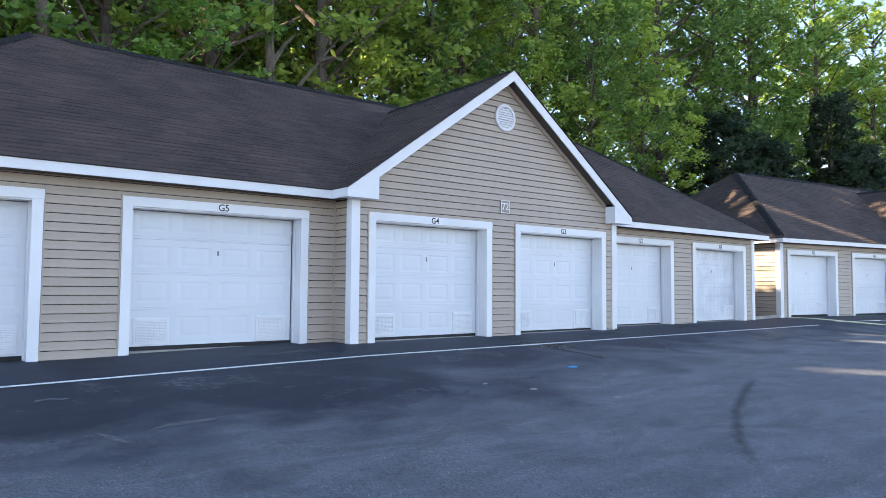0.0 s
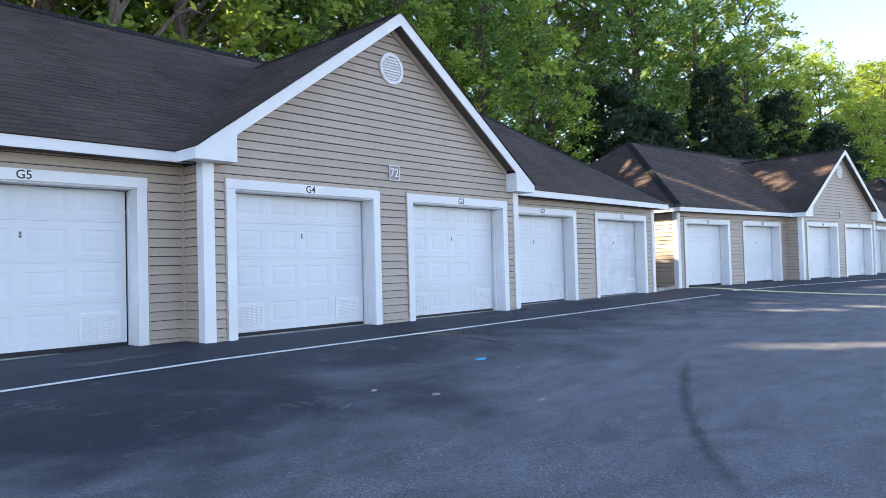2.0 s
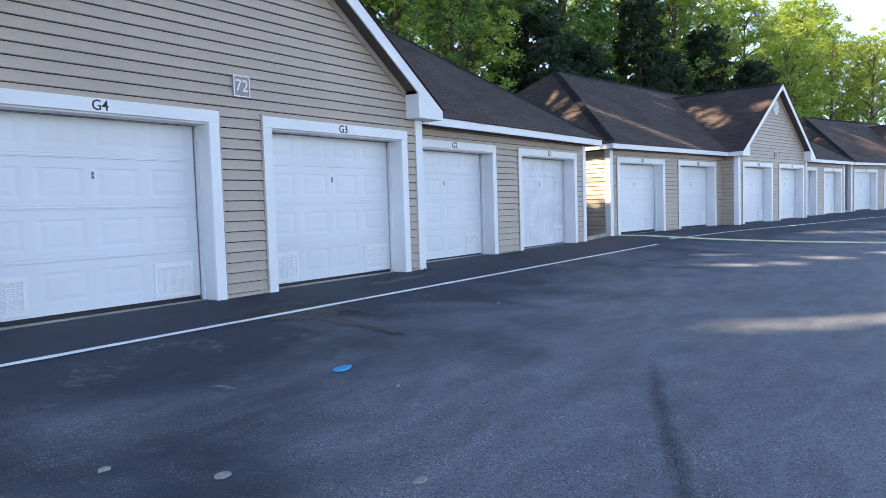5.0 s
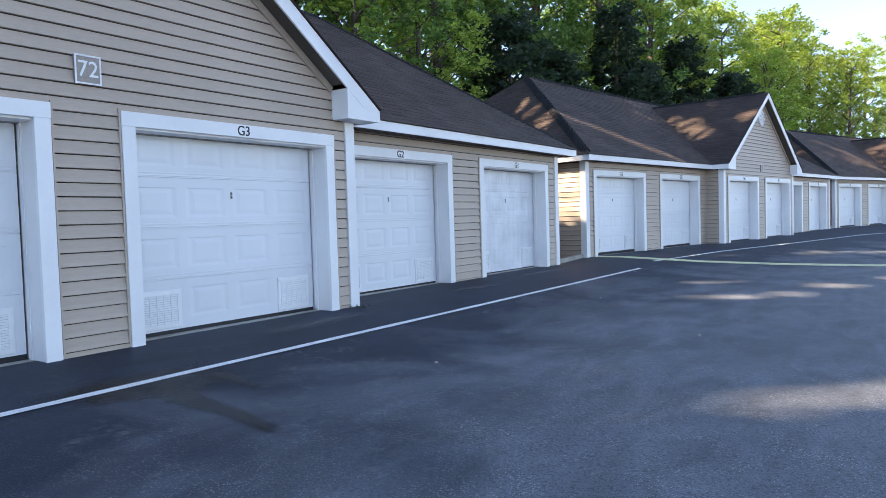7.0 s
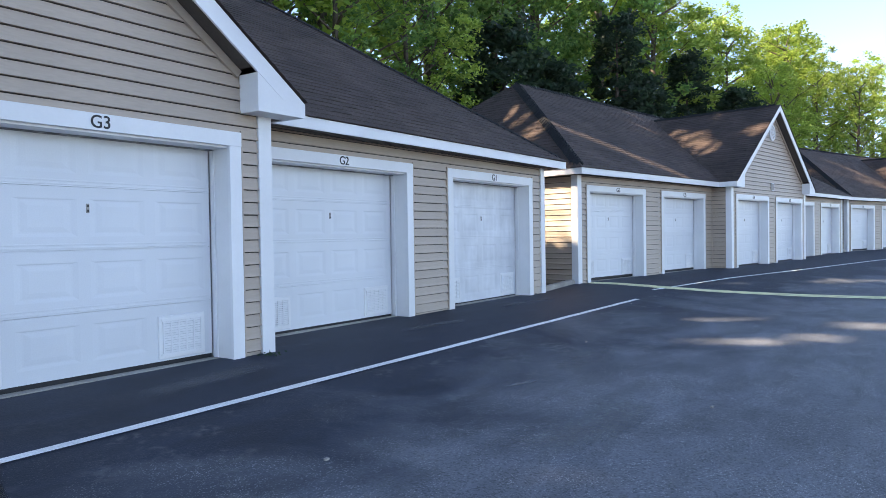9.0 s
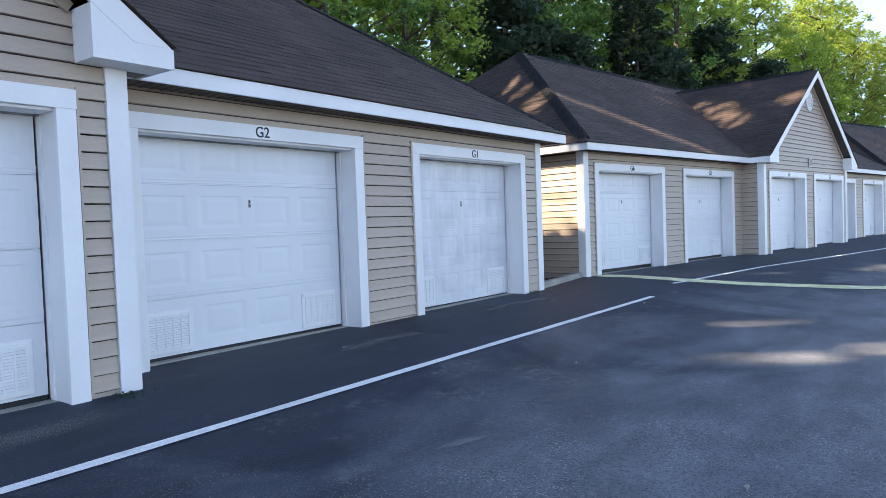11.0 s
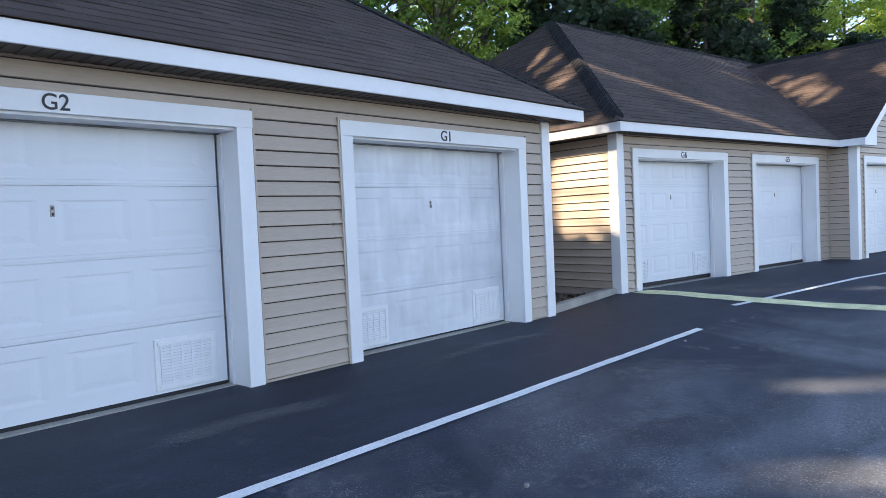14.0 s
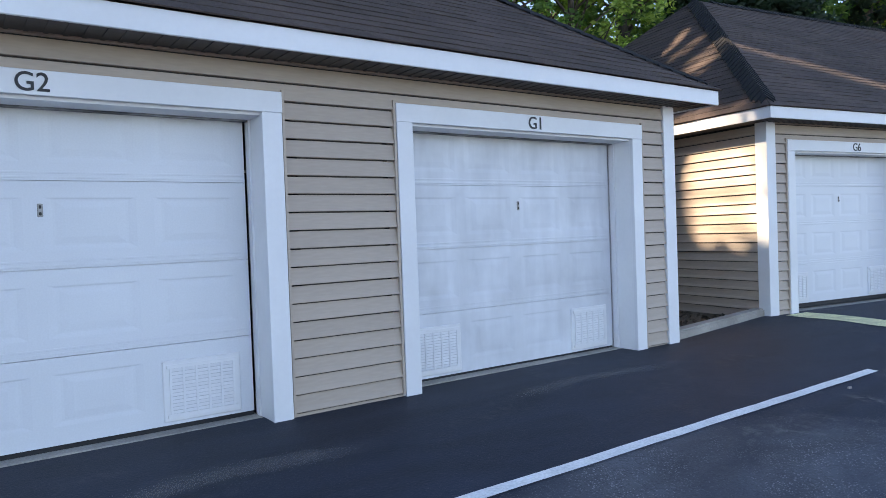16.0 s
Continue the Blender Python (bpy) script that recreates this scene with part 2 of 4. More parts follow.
COURSE = 0.1297
# name, left edge, front, width: the blocks beyond the first share one plan
DOORS = [("G6", -18.88, 0.0, WIDE), ("G5", -15.02, 0.0, WIDE), ("G4", -11.185, GY, WIDE), ("G3", -7.56, GY, WIDE), ("G2", -3.95, 0.0, 3.01), ("G1", 0.0, 0.0, WIDE)]
DOORS_FIRST = [("G6", -19.06, 0.0, 2.86), ("G5", -15.165, 0.0, 3.075), ("G4", -11.215, GY, 2.95), ("G3", -7.595, GY, 2.955), ("G2", -3.965, 0.0, 3.01), ("G1", -0.015, 0.0, 2.915)]

PLANKS = {}


def plank(length, parent, m, mat=SIDING):
    """One lapped siding board along x, its foot 14 mm proud of the wall; boards of one length share a mesh."""
    key = round(length, 3)
    if key not in PLANKS:
        me = bpy.data.meshes.new("siding_board")
        h = length / 2
        prof = [(0.0, 0.010), (-0.027, 0.010), (-0.030, 0.0125), (-0.029, 0.020), (-0.019, 0.050), (-0.006, COURSE), (0.0, COURSE)]
        v = [(-h, y, z) for y, z in prof] + [(h, y, z) for y, z in prof]
        n = len(prof)
        me.from_pydata(v, [], [tuple(range(n))[::-1], tuple(range(n, 2 * n))] + [(i, (i + 1) % n, n + (i + 1) % n, n + i) for i in range(n)])
        me.materials.append(mat)
        PLANKS[key] = me
    ob = new("siding_board", PLANKS[key])
    ob.parent = parent
    ob.matrix_basis = m
    return ob


def shingle_slope(name, a, b, c, d, parent, rng, mat=SHINGLE, width=0.33, expo=0.14):
    """Courses of tabs on the slope a, b (foot) to d, c (top), each tab 9 mm thick at its foot."""
    a, b, c, d = (np.array(p, float) for p in (a, b, c, d))
    nrm = np.cross(b - a, d - a) if np.linalg.norm(b - a) > 0.1 else np.cross(c - a, d - a)
    nrm = nrm / np.linalg.norm(nrm)
    if nrm[2] < 0:
        nrm = -nrm
    rows = max(2, int(np.linalg.norm((d + c) / 2 - (a + b) / 2) / expo))
    V, F = [], []
    for i in range(rows):
        f0, f1 = i / rows, (i + 1.15) / rows
        f1 = min(f1, 1.0)
        l0, r0, l1, r1 = a + (d - a) * f0, b + (c - b) * f0, a + (d - a) * f1, b + (c - b) * f1
        length = np.linalg.norm(r0 - l0)
        s, cuts = rng.uniform(0.05, width), [0.0]
        while s < length - 0.03:
            cuts.append(s)
            s += width * rng.uniform(0.75, 1.25)
        cuts.append(max(length, 1e-3))
        for s0, s1 in zip(cuts, cuts[1:]):
            u0, u1 = s0 / cuts[-1], s1 / cuts[-1]
            lift = nrm * (0.009 + rng.uniform(-0.004, 0.004))
            slip = (l1 - l0) * rng.uniform(-0.02, 0.035)
            p = [l0 + (r0 - l0) * u0 - slip, l0 + (r0 - l0) * u1 - slip, l1 + (r1 - l1) * u1, l1 + (r1 - l1) * u0]
            k = len(V)
            V += [p[0] + lift, p[1] + lift, p[2] + nrm * 0.002, p[3] + nrm * 0.002, p[0], p[1]]
            F += [(k, k + 1, k + 2, k + 3), (k + 4, k + 5, k + 1, k)]
    return mesh_part(name, V, F, mat, parent, kind="stuff")


def caps(name, p, q, n1, n2, parent, mat=CAP, w=0.21):
    """Overlapping cap shingles bent over the line from p to q between slopes falling along n1 and n2."""
    p, q, n1, n2 = Vector(p), Vector(q), Vector(n1).normalized(), Vector(n2).normalized()
    p = p.lerp(q, 0.03)
    n = int((q - p).length / 0.15)
    up = Vector((0, 0, 1))
    V, F = [], []
    for i in range(n):
        s0, s1 = p + (q - p) * (i / n), p + (q - p) * min(1, (i + 1.25) / n)
        k = len(V)
        w2 = w * random.uniform(0.94, 1.06) * min(1, 0.5 + 0.3 * i)
        for c, lift in ((s0, 0.034), (s1, 0.018), (s0, 0.012)):
            V += [c + n1 * w2 + up * lift, c + up * (lift + 0.01), c + n2 * w2 + up * lift]
        F += [(k, k + 1, k + 4, k + 3), (k + 1, k + 2, k + 5, k + 4), (k + 6, k + 7, k + 1, k), (k + 7, k + 8, k + 2, k + 1)]
    return mesh_part(name, V, F, mat, parent, kind="stuff")


def build_garage(doors):
    rng = np.random.default_rng(7)
    g = thing("garage_building", "tan-sided garage block with white trim and brown shingle roof", "garage", "row of garage blocks")
    low = -0.25
    first = doors is DOORS_FIRST
    # wall cores: piers between the openings, headers above them, ends and back
    ed = [(x, x + w) for _, x, _, w in doors]
    piers = {0.0: [(LEFT + 0.02, ed[0][0]), (ed[0][1], ed[1][0]), (ed[1][1], GL), (GR, ed[4][0]), (ed[4][1], ed[5][0]), (ed[5][1], RIGHT - 0.02)],
             GY: [(GL + 0.02, ed[2][0]), (ed[2][1], ed[3][0]), (ed[3][1], GR - 0.02)]}
    for y, spans in piers.items():
        for x0, x1 in spans:
            part("wall", box(x0 + (0.12 if x0 > LEFT + 1 and x0 not in (GL + 0.02, GR) else 0), x1 - (0.12 if x1 not in (GL, RIGHT - 0.02, GR - 0.02) else 0), y + 0.002, y + 0.24, low, 2.13), WALL, g)
    for x0, x1, y, z1 in ((LEFT + 0.02, GL, 0.0, 2.52), (GR, RIGHT - 0.02, 0.0, 2.52), (GL + 0.02, GR - 0.02, GY, 2.55)):
        part("wall", box(x0, x1, y + 0.002, y + 0.24, 2.13, z1), WALL, g)
    part("gable_wall", prism([(GL + 0.1, 2.55), (GR - 0.1, 2.55), (GX, GZ - 0.22)], GY + 0.002, GY + 0.15), WALL, g)
    for x0, x1 in ((LEFT + 0.02, LEFT + 0.2), (RIGHT - 0.2, RIGHT - 0.02)):
        part("wall", box(x0, x1, 0.242, DEEP, low, 2.52), WALL, g)
    part("wall", box(LEFT + 0.2, RIGHT - 0.2, DEEP - 0.2, DEEP, low, 2.52), WALL, g)
    for x0, x1 in ((GL + 0.004, GL + 0.02), (GR - 0.02, GR - 0.004)):
        part("wall", box(x0, x1, GY + 0.02, 0.0, low, 2.52), WALL, g)
    # siding
    boards = {0.0: [(-19.11, ed[0][0]), (ed[0][1], ed[1][0]), (ed[1][1], GL - 0.03), (GR + 0.03, ed[4][0]), (ed[4][1], ed[5][0]), (ed[5][1], 3.26)],
              GY: [(-11.40, ed[2][0]), (ed[2][1], ed[3][0]), (ed[3][1], -4.41)]}
    for y, spans in boards.items():
        for x0, x1 in spans:
            if x1 - x0 < 0.08:
                continue
            for i in range(17):
                plank(x1 - x0, g, pose((x0 + x1) / 2, y, i * COURSE + rng.uniform(-0.0008, 0.0008)))
            plank(x1 - x0, g, pose((x0 + x1) / 2, y, -COURSE))
    for x0, x1 in ((-19.11, GL - 0.03), (GR + 0.03, 3.26)):
        for i in (17, 18, 19):
            plank(x1 - x0, g, pose((x0 + x1) / 2, 0, i * COURSE))
    grade = (GZ - EAVE) / 3.90
    for i in range(17, 42):
        z = i * COURSE
        half = min((GR - GL) / 2 - (0.13 if z < 2.5 else 0.02), (GZ - 0.20 - z - COURSE * 0.4) / grade)
        if half > 0.08:
            plank(2 * half, g, pose(GX, GY, z))
    for x, turn in ((LEFT, -90), (RIGHT, 90)):
        for i in range(-1, 19):
            plank(DEEP - 0.28, g, pose(x, 0.14 + (DEEP - 0.28) / 2, i * COURSE, 0, 0, turn))
    for x, turn in ((GL, -90), (GR, 90)):
        for i in range(-1, 19):
            plank(-GY - 0.17, g, pose(x, GY / 2 + 0.055, i * COURSE, 0, 0, turn))
    # corner boards
    for x, y, s in ((LEFT, 0, 1), (RIGHT, 0, -1), (GL, GY, 1), (GR, GY, -1)):
        e = 0.036
        bm = bmesh.new()
        pts = [(x - s * e, y - e), (x + s * 0.135, y - e), (x + s * 0.135, y), (x, y), (x, y + 0.14), (x - s * e, y + 0.14)]
        lo, hi = [bm.verts.new((px, py, low)) for px, py in pts], [bm.verts.new((px, py, 2.50)) for px, py in pts]
        bm.faces.new(lo), bm.faces.new(hi)
        for i in range(6):
            j = (i + 1) % 6
            bm.faces.new((lo[i], lo[j], hi[j], hi[i]))
        bmesh.ops.recalc_face_normals(bm, faces=bm.faces)
        part("corner_board", bm, WHITE, g, "white corner board")
    for x, s in ((GL, -1), (GR, 1)):
        part("inner_corner_strip", box(min(x + s * 0.004, x + s * 0.034), max(x + s * 0.004, x + s * 0.034), -0.034, -0.002, low, 2.49, 0.004), SIDING, g)
    # casings and linings of the openings, with their numbers
    for name, x, y, wide in doors:
        x1 = x + wide
        for a, b in ((x, x + TRIM), (x1 - TRIM, x1)):
            part("door_casing", box(a, b, y - 0.042, y, low, TALL - TRIM, 0.003), WHITE, g, "white casing board")
        top = part("door_casing", box(x - 0.004, x1 + 0.004, y - 0.045, y, TALL - TRIM, TALL, 0.003), WHITE, g, "white head casing board")
        part("channel_strip", box(x - 0.024, x - 0.006, y - 0.036, y, 0, TALL + 0.02), SIDING, g)
        part("channel_strip", box(x1 + 0.006, x1 + 0.024, y - 0.036, y, 0, TALL + 0.02), SIDING, g)
        for a, b in ((x + 0.121, x + TRIM - 0.004), (x1 - TRIM + 0.004, x1 - 0.121)):
            part("jamb", box(a, b, y + 0.002, y + 0.325, low, TALL - TRIM - 0.02), WHITE, g, "white jamb board")
        part("jamb", box(x + 0.121, x1 - 0.121, y + 0.002, y + 0.325, TALL - TRIM - 0.02, TALL - TRIM + 0.002), WHITE, g, "white head jamb")
        # stops round the door's face, thin dark side strips, grey strip as head shade
        for a, b in ((x + TRIM - 0.005, x + TRIM + 0.010), (x1 - TRIM - 0.010, x1 - TRIM + 0.005)):
            part("door_stop", box(a, b, y + 0.205, y + 0.270, low, TALL - TRIM - 0.022), WHITE, g, "white stop moulding")
            part("side_seal", box(a + 0.004, b - 0.004, y + 0.2705, y + 0.2742, 0.9, TALL - TRIM - 0.03), RUBBER, g, "thin dark strip beside the door")
        part("head_seal", box(x + TRIM, x1 - TRIM, y + 0.215, y + 0.272, TALL - TRIM - 0.030, TALL - TRIM - 0.0205), HEAD_SHADE, g, "grey strip painted as the shade over the door")
        part("threshold", box(x + TRIM, x1 - TRIM, y + 0.16, y + 0.37, low, -0.005 + 0.003 * x + sink(x + wide / 2) * first, 0.006), CONCRETE, g, "concrete threshold strip")
        lettering("door_number", name, 0.155, BLACK, top, (x + wide / 2, y - 0.047, TALL - TRIM / 2 - 0.004), "black serif door number " + name)
    # eaves
    for x0, x1 in ((LEFT - OVER, GL - 0.02), (GR + 0.02, RIGHT + OVER)):
        part("fascia", box(x0, x1, -OVER, -OVER + 0.025, 2.48, 2.625, 0.003), WHITE, g, "white fascia board")
        part("soffit", box(x0 + 0.03, x1 - 0.03, -OVER + 0.026, -0.017, 2.492, 2.507), SOFFIT, g, "dark ventilated soffit")
        ribs = bmesh.new()
        for i in range(int((x1 - x0 - 0.1) / 0.1)):
            box(x0 + 0.06 + i * 0.1, x0 + 0.085 + i * 0.1, -OVER + 0.03, -0.03, 2.486, 2.493, bm=ribs)
        part("soffit_rib", ribs, SOFFIT, g, "", "stuff")
    for x0, x1, sx0, sx1 in ((LEFT - OVER, LEFT - OVER + 0.025, LEFT - OVER + 0.026, LEFT), (RIGHT + OVER - 0.025, RIGHT + OVER, RIGHT, RIGHT + OVER - 0.026)):
        part("fascia", box(x0, x1, -OVER + 0.026, DEEP + OVER, 2.48, 2.625, 0.003), WHITE, g, "white fascia board")
        part("soffit", box(sx0, sx1, -OVER + 0.03, DEEP + OVER, 2.492, 2.507), SOFFIT, g, "dark ventilated soffit")
    part("fascia", box(LEFT - OVER, RIGHT + OVER, DEEP + OVER, DEEP + OVER + 0.02, 2.48, 2.625), WHITE, g, "white fascia board")
    # gable rakes, boxed returns and moulding
    gy0 = GY - 0.30
    for s in (-1, 1):
        foot = GX + s * 3.90
        rake = [(foot, EAVE), (GX, GZ), (GX, GZ - 0.215), (foot - s * 0.30, EAVE)]
        part("rake_board", prism(rake, gy0 - 0.004, gy0 + 0.022), WHITE, g, "white rake board")
        inner = foot - s * 0.62
        part("eave_return", prism([(foot, 2.47), (inner, 2.47), (inner, EAVE + 0.62 * grade - 0.215), (foot, EAVE - 0.002)], gy0, GY - 0.018), WHITE, g, "white boxed eave return")
        part("rake_soffit", beam((inner - s * 0.01, (gy0 + GY) / 2 + 0.01, EAVE + 0.63 * grade - 0.16), (GX, (gy0 + GY) / 2 + 0.01, GZ - 0.155), 0.28, 0.012), SOFFIT, g, "dark rake soffit")
        part("rake_moulding", beam((inner - s * 0.02, GY - 0.03, EAVE + 0.64 * grade - 0.225), (GX, GY - 0.03, GZ - 0.225), 0.04, 0.085), SIDING, g)
        part("fascia", box(min(foot, foot + s * 0.02), max(foot, foot + s * 0.02), gy0, -OVER, 2.475, 2.625), WHITE, g, "white fascia board")
        part("soffit", box(min(foot, GL if s < 0 else GR), max(foot, GL if s < 0 else GR), GY - 0.016, -OVER, 2.488, 2.50), SOFFIT, g)
    # roof deck and shingles
    xl, xr, yb = LEFT - OVER, RIGHT + OVER, DEEP + OVER
    rl, rr = LEFT - OVER + 3.75, RIGHT + OVER - 3.75
    back_y = -OVER + (GZ - EAVE) / SLOPE
    deck = mesh_part("roof", [(xl, -OVER, EAVE - 0.004), (xr, -OVER, EAVE - 0.004), (xr, yb, EAVE - 0.004), (xl, yb, EAVE - 0.004), (rl, RIDGE_Y, RIDGE_Z - 0.005), (rr, RIDGE_Y, RIDGE_Z - 0.005)],
                     [(0, 1, 5, 4), (1, 2, 5), (2, 3, 4, 5), (3, 0, 4), (3, 2, 1, 0)], SHINGLE, g, "brown asphalt shingle roof")
    lf, rf = GX - 3.90, GX + 3.90
    mesh_part("gable_roof", [(lf, gy0, EAVE - 0.004), (GX, gy0, GZ - 0.004), (rf, gy0, EAVE - 0.004), (lf, -OVER, EAVE - 0.004), (GX, back_y, GZ - 0.004), (rf, -OVER, EAVE - 0.004)],
              [(0, 1, 4, 3), (1, 2, 5, 4)], SHINGLE, g, "brown asphalt shingle gable roof")
    e = 0.025
    shingle_slope("shingle_cover", (xl - e, -OVER - e, EAVE), (xr + e, -OVER - e, EAVE), (rr, RIDGE_Y, RIDGE_Z), (rl, RIDGE_Y, RIDGE_Z), deck, rng)
    shingle_slope("shingle_cover", (xr + e, -OVER - e, EAVE), (xr + e, yb + e, EAVE), (rr, RIDGE_Y, RIDGE_Z), (rr, RIDGE_Y, RIDGE_Z), deck, rng)
    shingle_slope("shingle_cover", (xl - e, yb + e, EAVE), (xl - e, -OVER - e, EAVE), (rl, RIDGE_Y, RIDGE_Z), (rl, RIDGE_Y, RIDGE_Z), deck, rng)
    shingle_slope("shingle_cover", (lf - e, -OVER + 0.05, EAVE), (lf - e, gy0 - 0.03, EAVE), (GX, gy0 - 0.03, GZ), (GX, back_y, GZ), deck, rng)
    shingle_slope("shingle_cover", (rf + e, gy0 - 0.03, EAVE), (rf + e, -OVER + 0.05, EAVE), (GX, back_y, GZ), (GX, gy0 - 0.03, GZ), deck, rng)
    sf, ss = Vector((0, -1, -SLOPE)), Vector((1, 0, -0.75))
    mirror = Vector((-1, 0, -0.75))
    caps("hip_cap", (xr, -OVER, EAVE + 0.01), (rr, RIDGE_Y, RIDGE_Z + 0.01), sf, ss, deck)
    caps("hip_cap", (xl, -OVER, EAVE + 0.01), (rl, RIDGE_Y, RIDGE_Z + 0.01), mirror, sf, deck, w=0.25)
    caps("ridge_cap", (rl, RIDGE_Y, RIDGE_Z), (rr, RIDGE_Y, RIDGE_Z), sf, Vector((0, 1, -SLOPE)), deck)
    caps("ridge_cap", (GX, gy0, GZ), (GX, back_y, GZ), Vector((-1, 0, -grade)), Vector((1, 0, -grade)), deck, w=0.14)
    # round gable vent
    vent = thing("gable_vent", "", "")
    vent.parent = g
    ring = bmesh.new()
    n = 36
    loops = []
    for r, y in ((0.285, GY - 0.012), (0.285, GY - 0.05), (0.262, GY - 0.06), (0.225, GY - 0.056), (0.215, GY - 0.02)):
        loops.append([ring.verts.new((GX + r * math.cos(i * math.tau / n), y, 4.477 + r * math.sin(i * math.tau / n))) for i in range(n)])
    for a, b in zip(loops, loops[1:]):
        for i in range(n):
            ring.faces.new((a[i], a[(i + 1) % n], b[(i + 1) % n], b[i]))
    ring.faces.new(loops[-1])
    bmesh.ops.recalc_face_normals(ring, faces=ring.faces)
    part("vent_ring", ring, WHITE, vent, "white round louvre frame")
    for i in range(8):
        z = -0.175 + i * 0.05
        w = math.sqrt(0.218 ** 2 - z * z)
        part("slat", beam((GX - w, GY - 0.038, 4.477 + z), (GX + w, GY - 0.038, 4.477 + z), 0.012, 0.045, (0, -0.6, -1)), WHITE, vent)
    # house number plate
    plate = thing("number_plate", "", "")
    plate.parent = g
    part("plate", box(GX - 0.125, GX + 0.125, GY - 0.045, GY - 0.012, 2.475, 2.745, 0.004), PLATE, plate)
    for x0, x1, z0, z1 in ((-0.125, 0.125, 2.73, 2.745), (-0.125, 0.125, 2.475, 2.49), (-0.125, -0.11, 2.49, 2.73), (0.11, 0.125, 2.49, 2.73)):
        part("plate_edge", box(GX + x0, GX + x1, GY - 0.052, GY - 0.0445, z0, z1), WHITE, plate)
    return g, plate


def ring_panel(bm, x0, x1, z0, z1):
    """A pressed panel: a sloped groove round a slightly raised field."""
    prev = None
    for side, low, high, y in ((0.0, 0.0, 0.0, 0.0), (0.05, 0.03, 0.010, 0.0042), (0.065, 0.040, 0.022, 0.0042), (0.12, 0.08, 0.06, 0.0005)):
        cur = [bm.verts.new((x, y, z)) for x, z in ((x0 + side, z0 + low), (x1 - side, z0 + low), (x1 - side, z1 - high), (x0 + side, z1 - high))]
        if prev:
            for i in range(4):
                bm.faces.new((prev[i], prev[(i + 1) % 4], cur[(i + 1) % 4], cur[i]))
        prev = cur
    bm.faces.new(prev)


def build_door():
    """A sectional door, its face in y = 0, its foot's middle at the origin."""
    d = thing("garage_door", "closed white panelled sectional garage door", "garage door", "garage doors")
    w, tall, n = WIDE - 2 * TRIM + 0.02, 2.12, 4
    h = tall / n
    xs = [-w / 2, -w / 2 + 0.09]
    pw = (w - 0.18 - 3 * 0.11) / 4
    for i in range(4):
        xs += [xs[-1] + pw, xs[-1] + pw + 0.11]
    xs[-1] = w / 2
    for r in range(n):
        z0, z1 = 0.012 + r * h + 0.002, 0.012 + (r + 1) * h - 0.002
        zs = [z0, z0 + 0.11, z1 - 0.10, z1]
        bm = bmesh.new()
        for i in range(len(xs) - 1):
            for j in range(3):
                if j == 1 and i % 2 and not (r == 0 and i in (1, 7)):
                    ring_panel(bm, xs[i], xs[i + 1], zs[1], zs[2])
                else:
                    bm.faces.new([bm.verts.new((x, 0, z)) for x, z in ((xs[i], zs[j]), (xs[i + 1], zs[j]), (xs[i + 1], zs[j + 1]), (xs[i], zs[j + 1]))])
        bmesh.ops.remove_doubles(bm, verts=bm.verts, dist=0.0005)
        # turned edges, top and bottom, and a pressed bead
        for z, s in ((z0, -1), (z1, 1)):
            bm.faces.new([bm.verts.new(p) for p in ((-w / 2, 0, z), (w / 2, 0, z), (w / 2, 0.04, z), (-w / 2, 0.04, z))])
        box(-w / 2, w / 2, 0.03, 0.045, z0 - 0.002, z1 + 0.002, bm=bm)
        if r:
            for rise in (0.012, 0.040):
                box(-w / 2, w / 2, -0.0025, 0.002, z0 + rise, z0 + rise + 0.014, 0.002, bm=bm)
        bmesh.ops.recalc_face_normals(bm, faces=bm.faces)
        part("door_section", bm, DOOR, d)
    part("bottom_seal", box(-w / 2, w / 2, 0.004, 0.04, -0.05, 0.014, 0.004), RUBBER, d, "black rubber bottom seal")
    lock = part("lock_plate", box(0.024, 0.056, -0.006, 0.0, 1.385, 1.465, 0.003), STEEL, d, "small dull steel lock plate")
    part("keyhole", box(0.033, 0.047, -0.010, -0.0055, 1.435, 1.455), BLACK, lock)
    part("pull", box(0.032, 0.048, -0.016, -0.0055, 1.394, 1.414, 0.004), BLACK, lock)
    for i in (1, 7):
        cx, cz = (xs[i] + xs[i + 1]) / 2, 0.235
        fw, fh = 0.53, 0.40
        vent = part("vent_grille", box(cx - fw / 2, cx + fw / 2, -0.012, 0.006, cz - fh / 2, cz + fh / 2, 0.006), WHITE, d, "white plastic louvre vent")
        part("vent_back", box(cx - fw / 2 + 0.05, cx + fw / 2 - 0.05, -0.0135, -0.0115, cz - fh / 2 + 0.05, cz + fh / 2 - 0.05), DARK, vent)
        bm = bmesh.new()
        for k in range(6):
            x = cx - fw / 2 + 0.05 + k * (fw - 0.1) / 5
            box(x - 0.007, x + 0.007, -0.024, -0.012, cz - fh / 2 + 0.05, cz + fh / 2 - 0.05, bm=bm)
        box(cx - fw / 2 + 0.025, cx + fw / 2 - 0.025, -0.024, -0.012, cz - fh / 2 + 0.025, cz - fh / 2 + 0.05, bm=bm)
        box(cx - fw / 2 + 0.025, cx + fw / 2 - 0.025, -0.024, -0.012, cz + fh / 2 - 0.05, cz + fh / 2 - 0.025, bm=bm)
        part("vent_frame", bm, WHITE, vent)
        for k in range(13):
            z = cz - fh / 2 + 0.062 + k * 0.023
            part("slat", beam((cx - fw / 2 + 0.05, -0.018, z), (cx + fw / 2 - 0.05, -0.018, z), 0.003, 0.019, (0, -0.55, -1)), WHITE, vent)
    return d


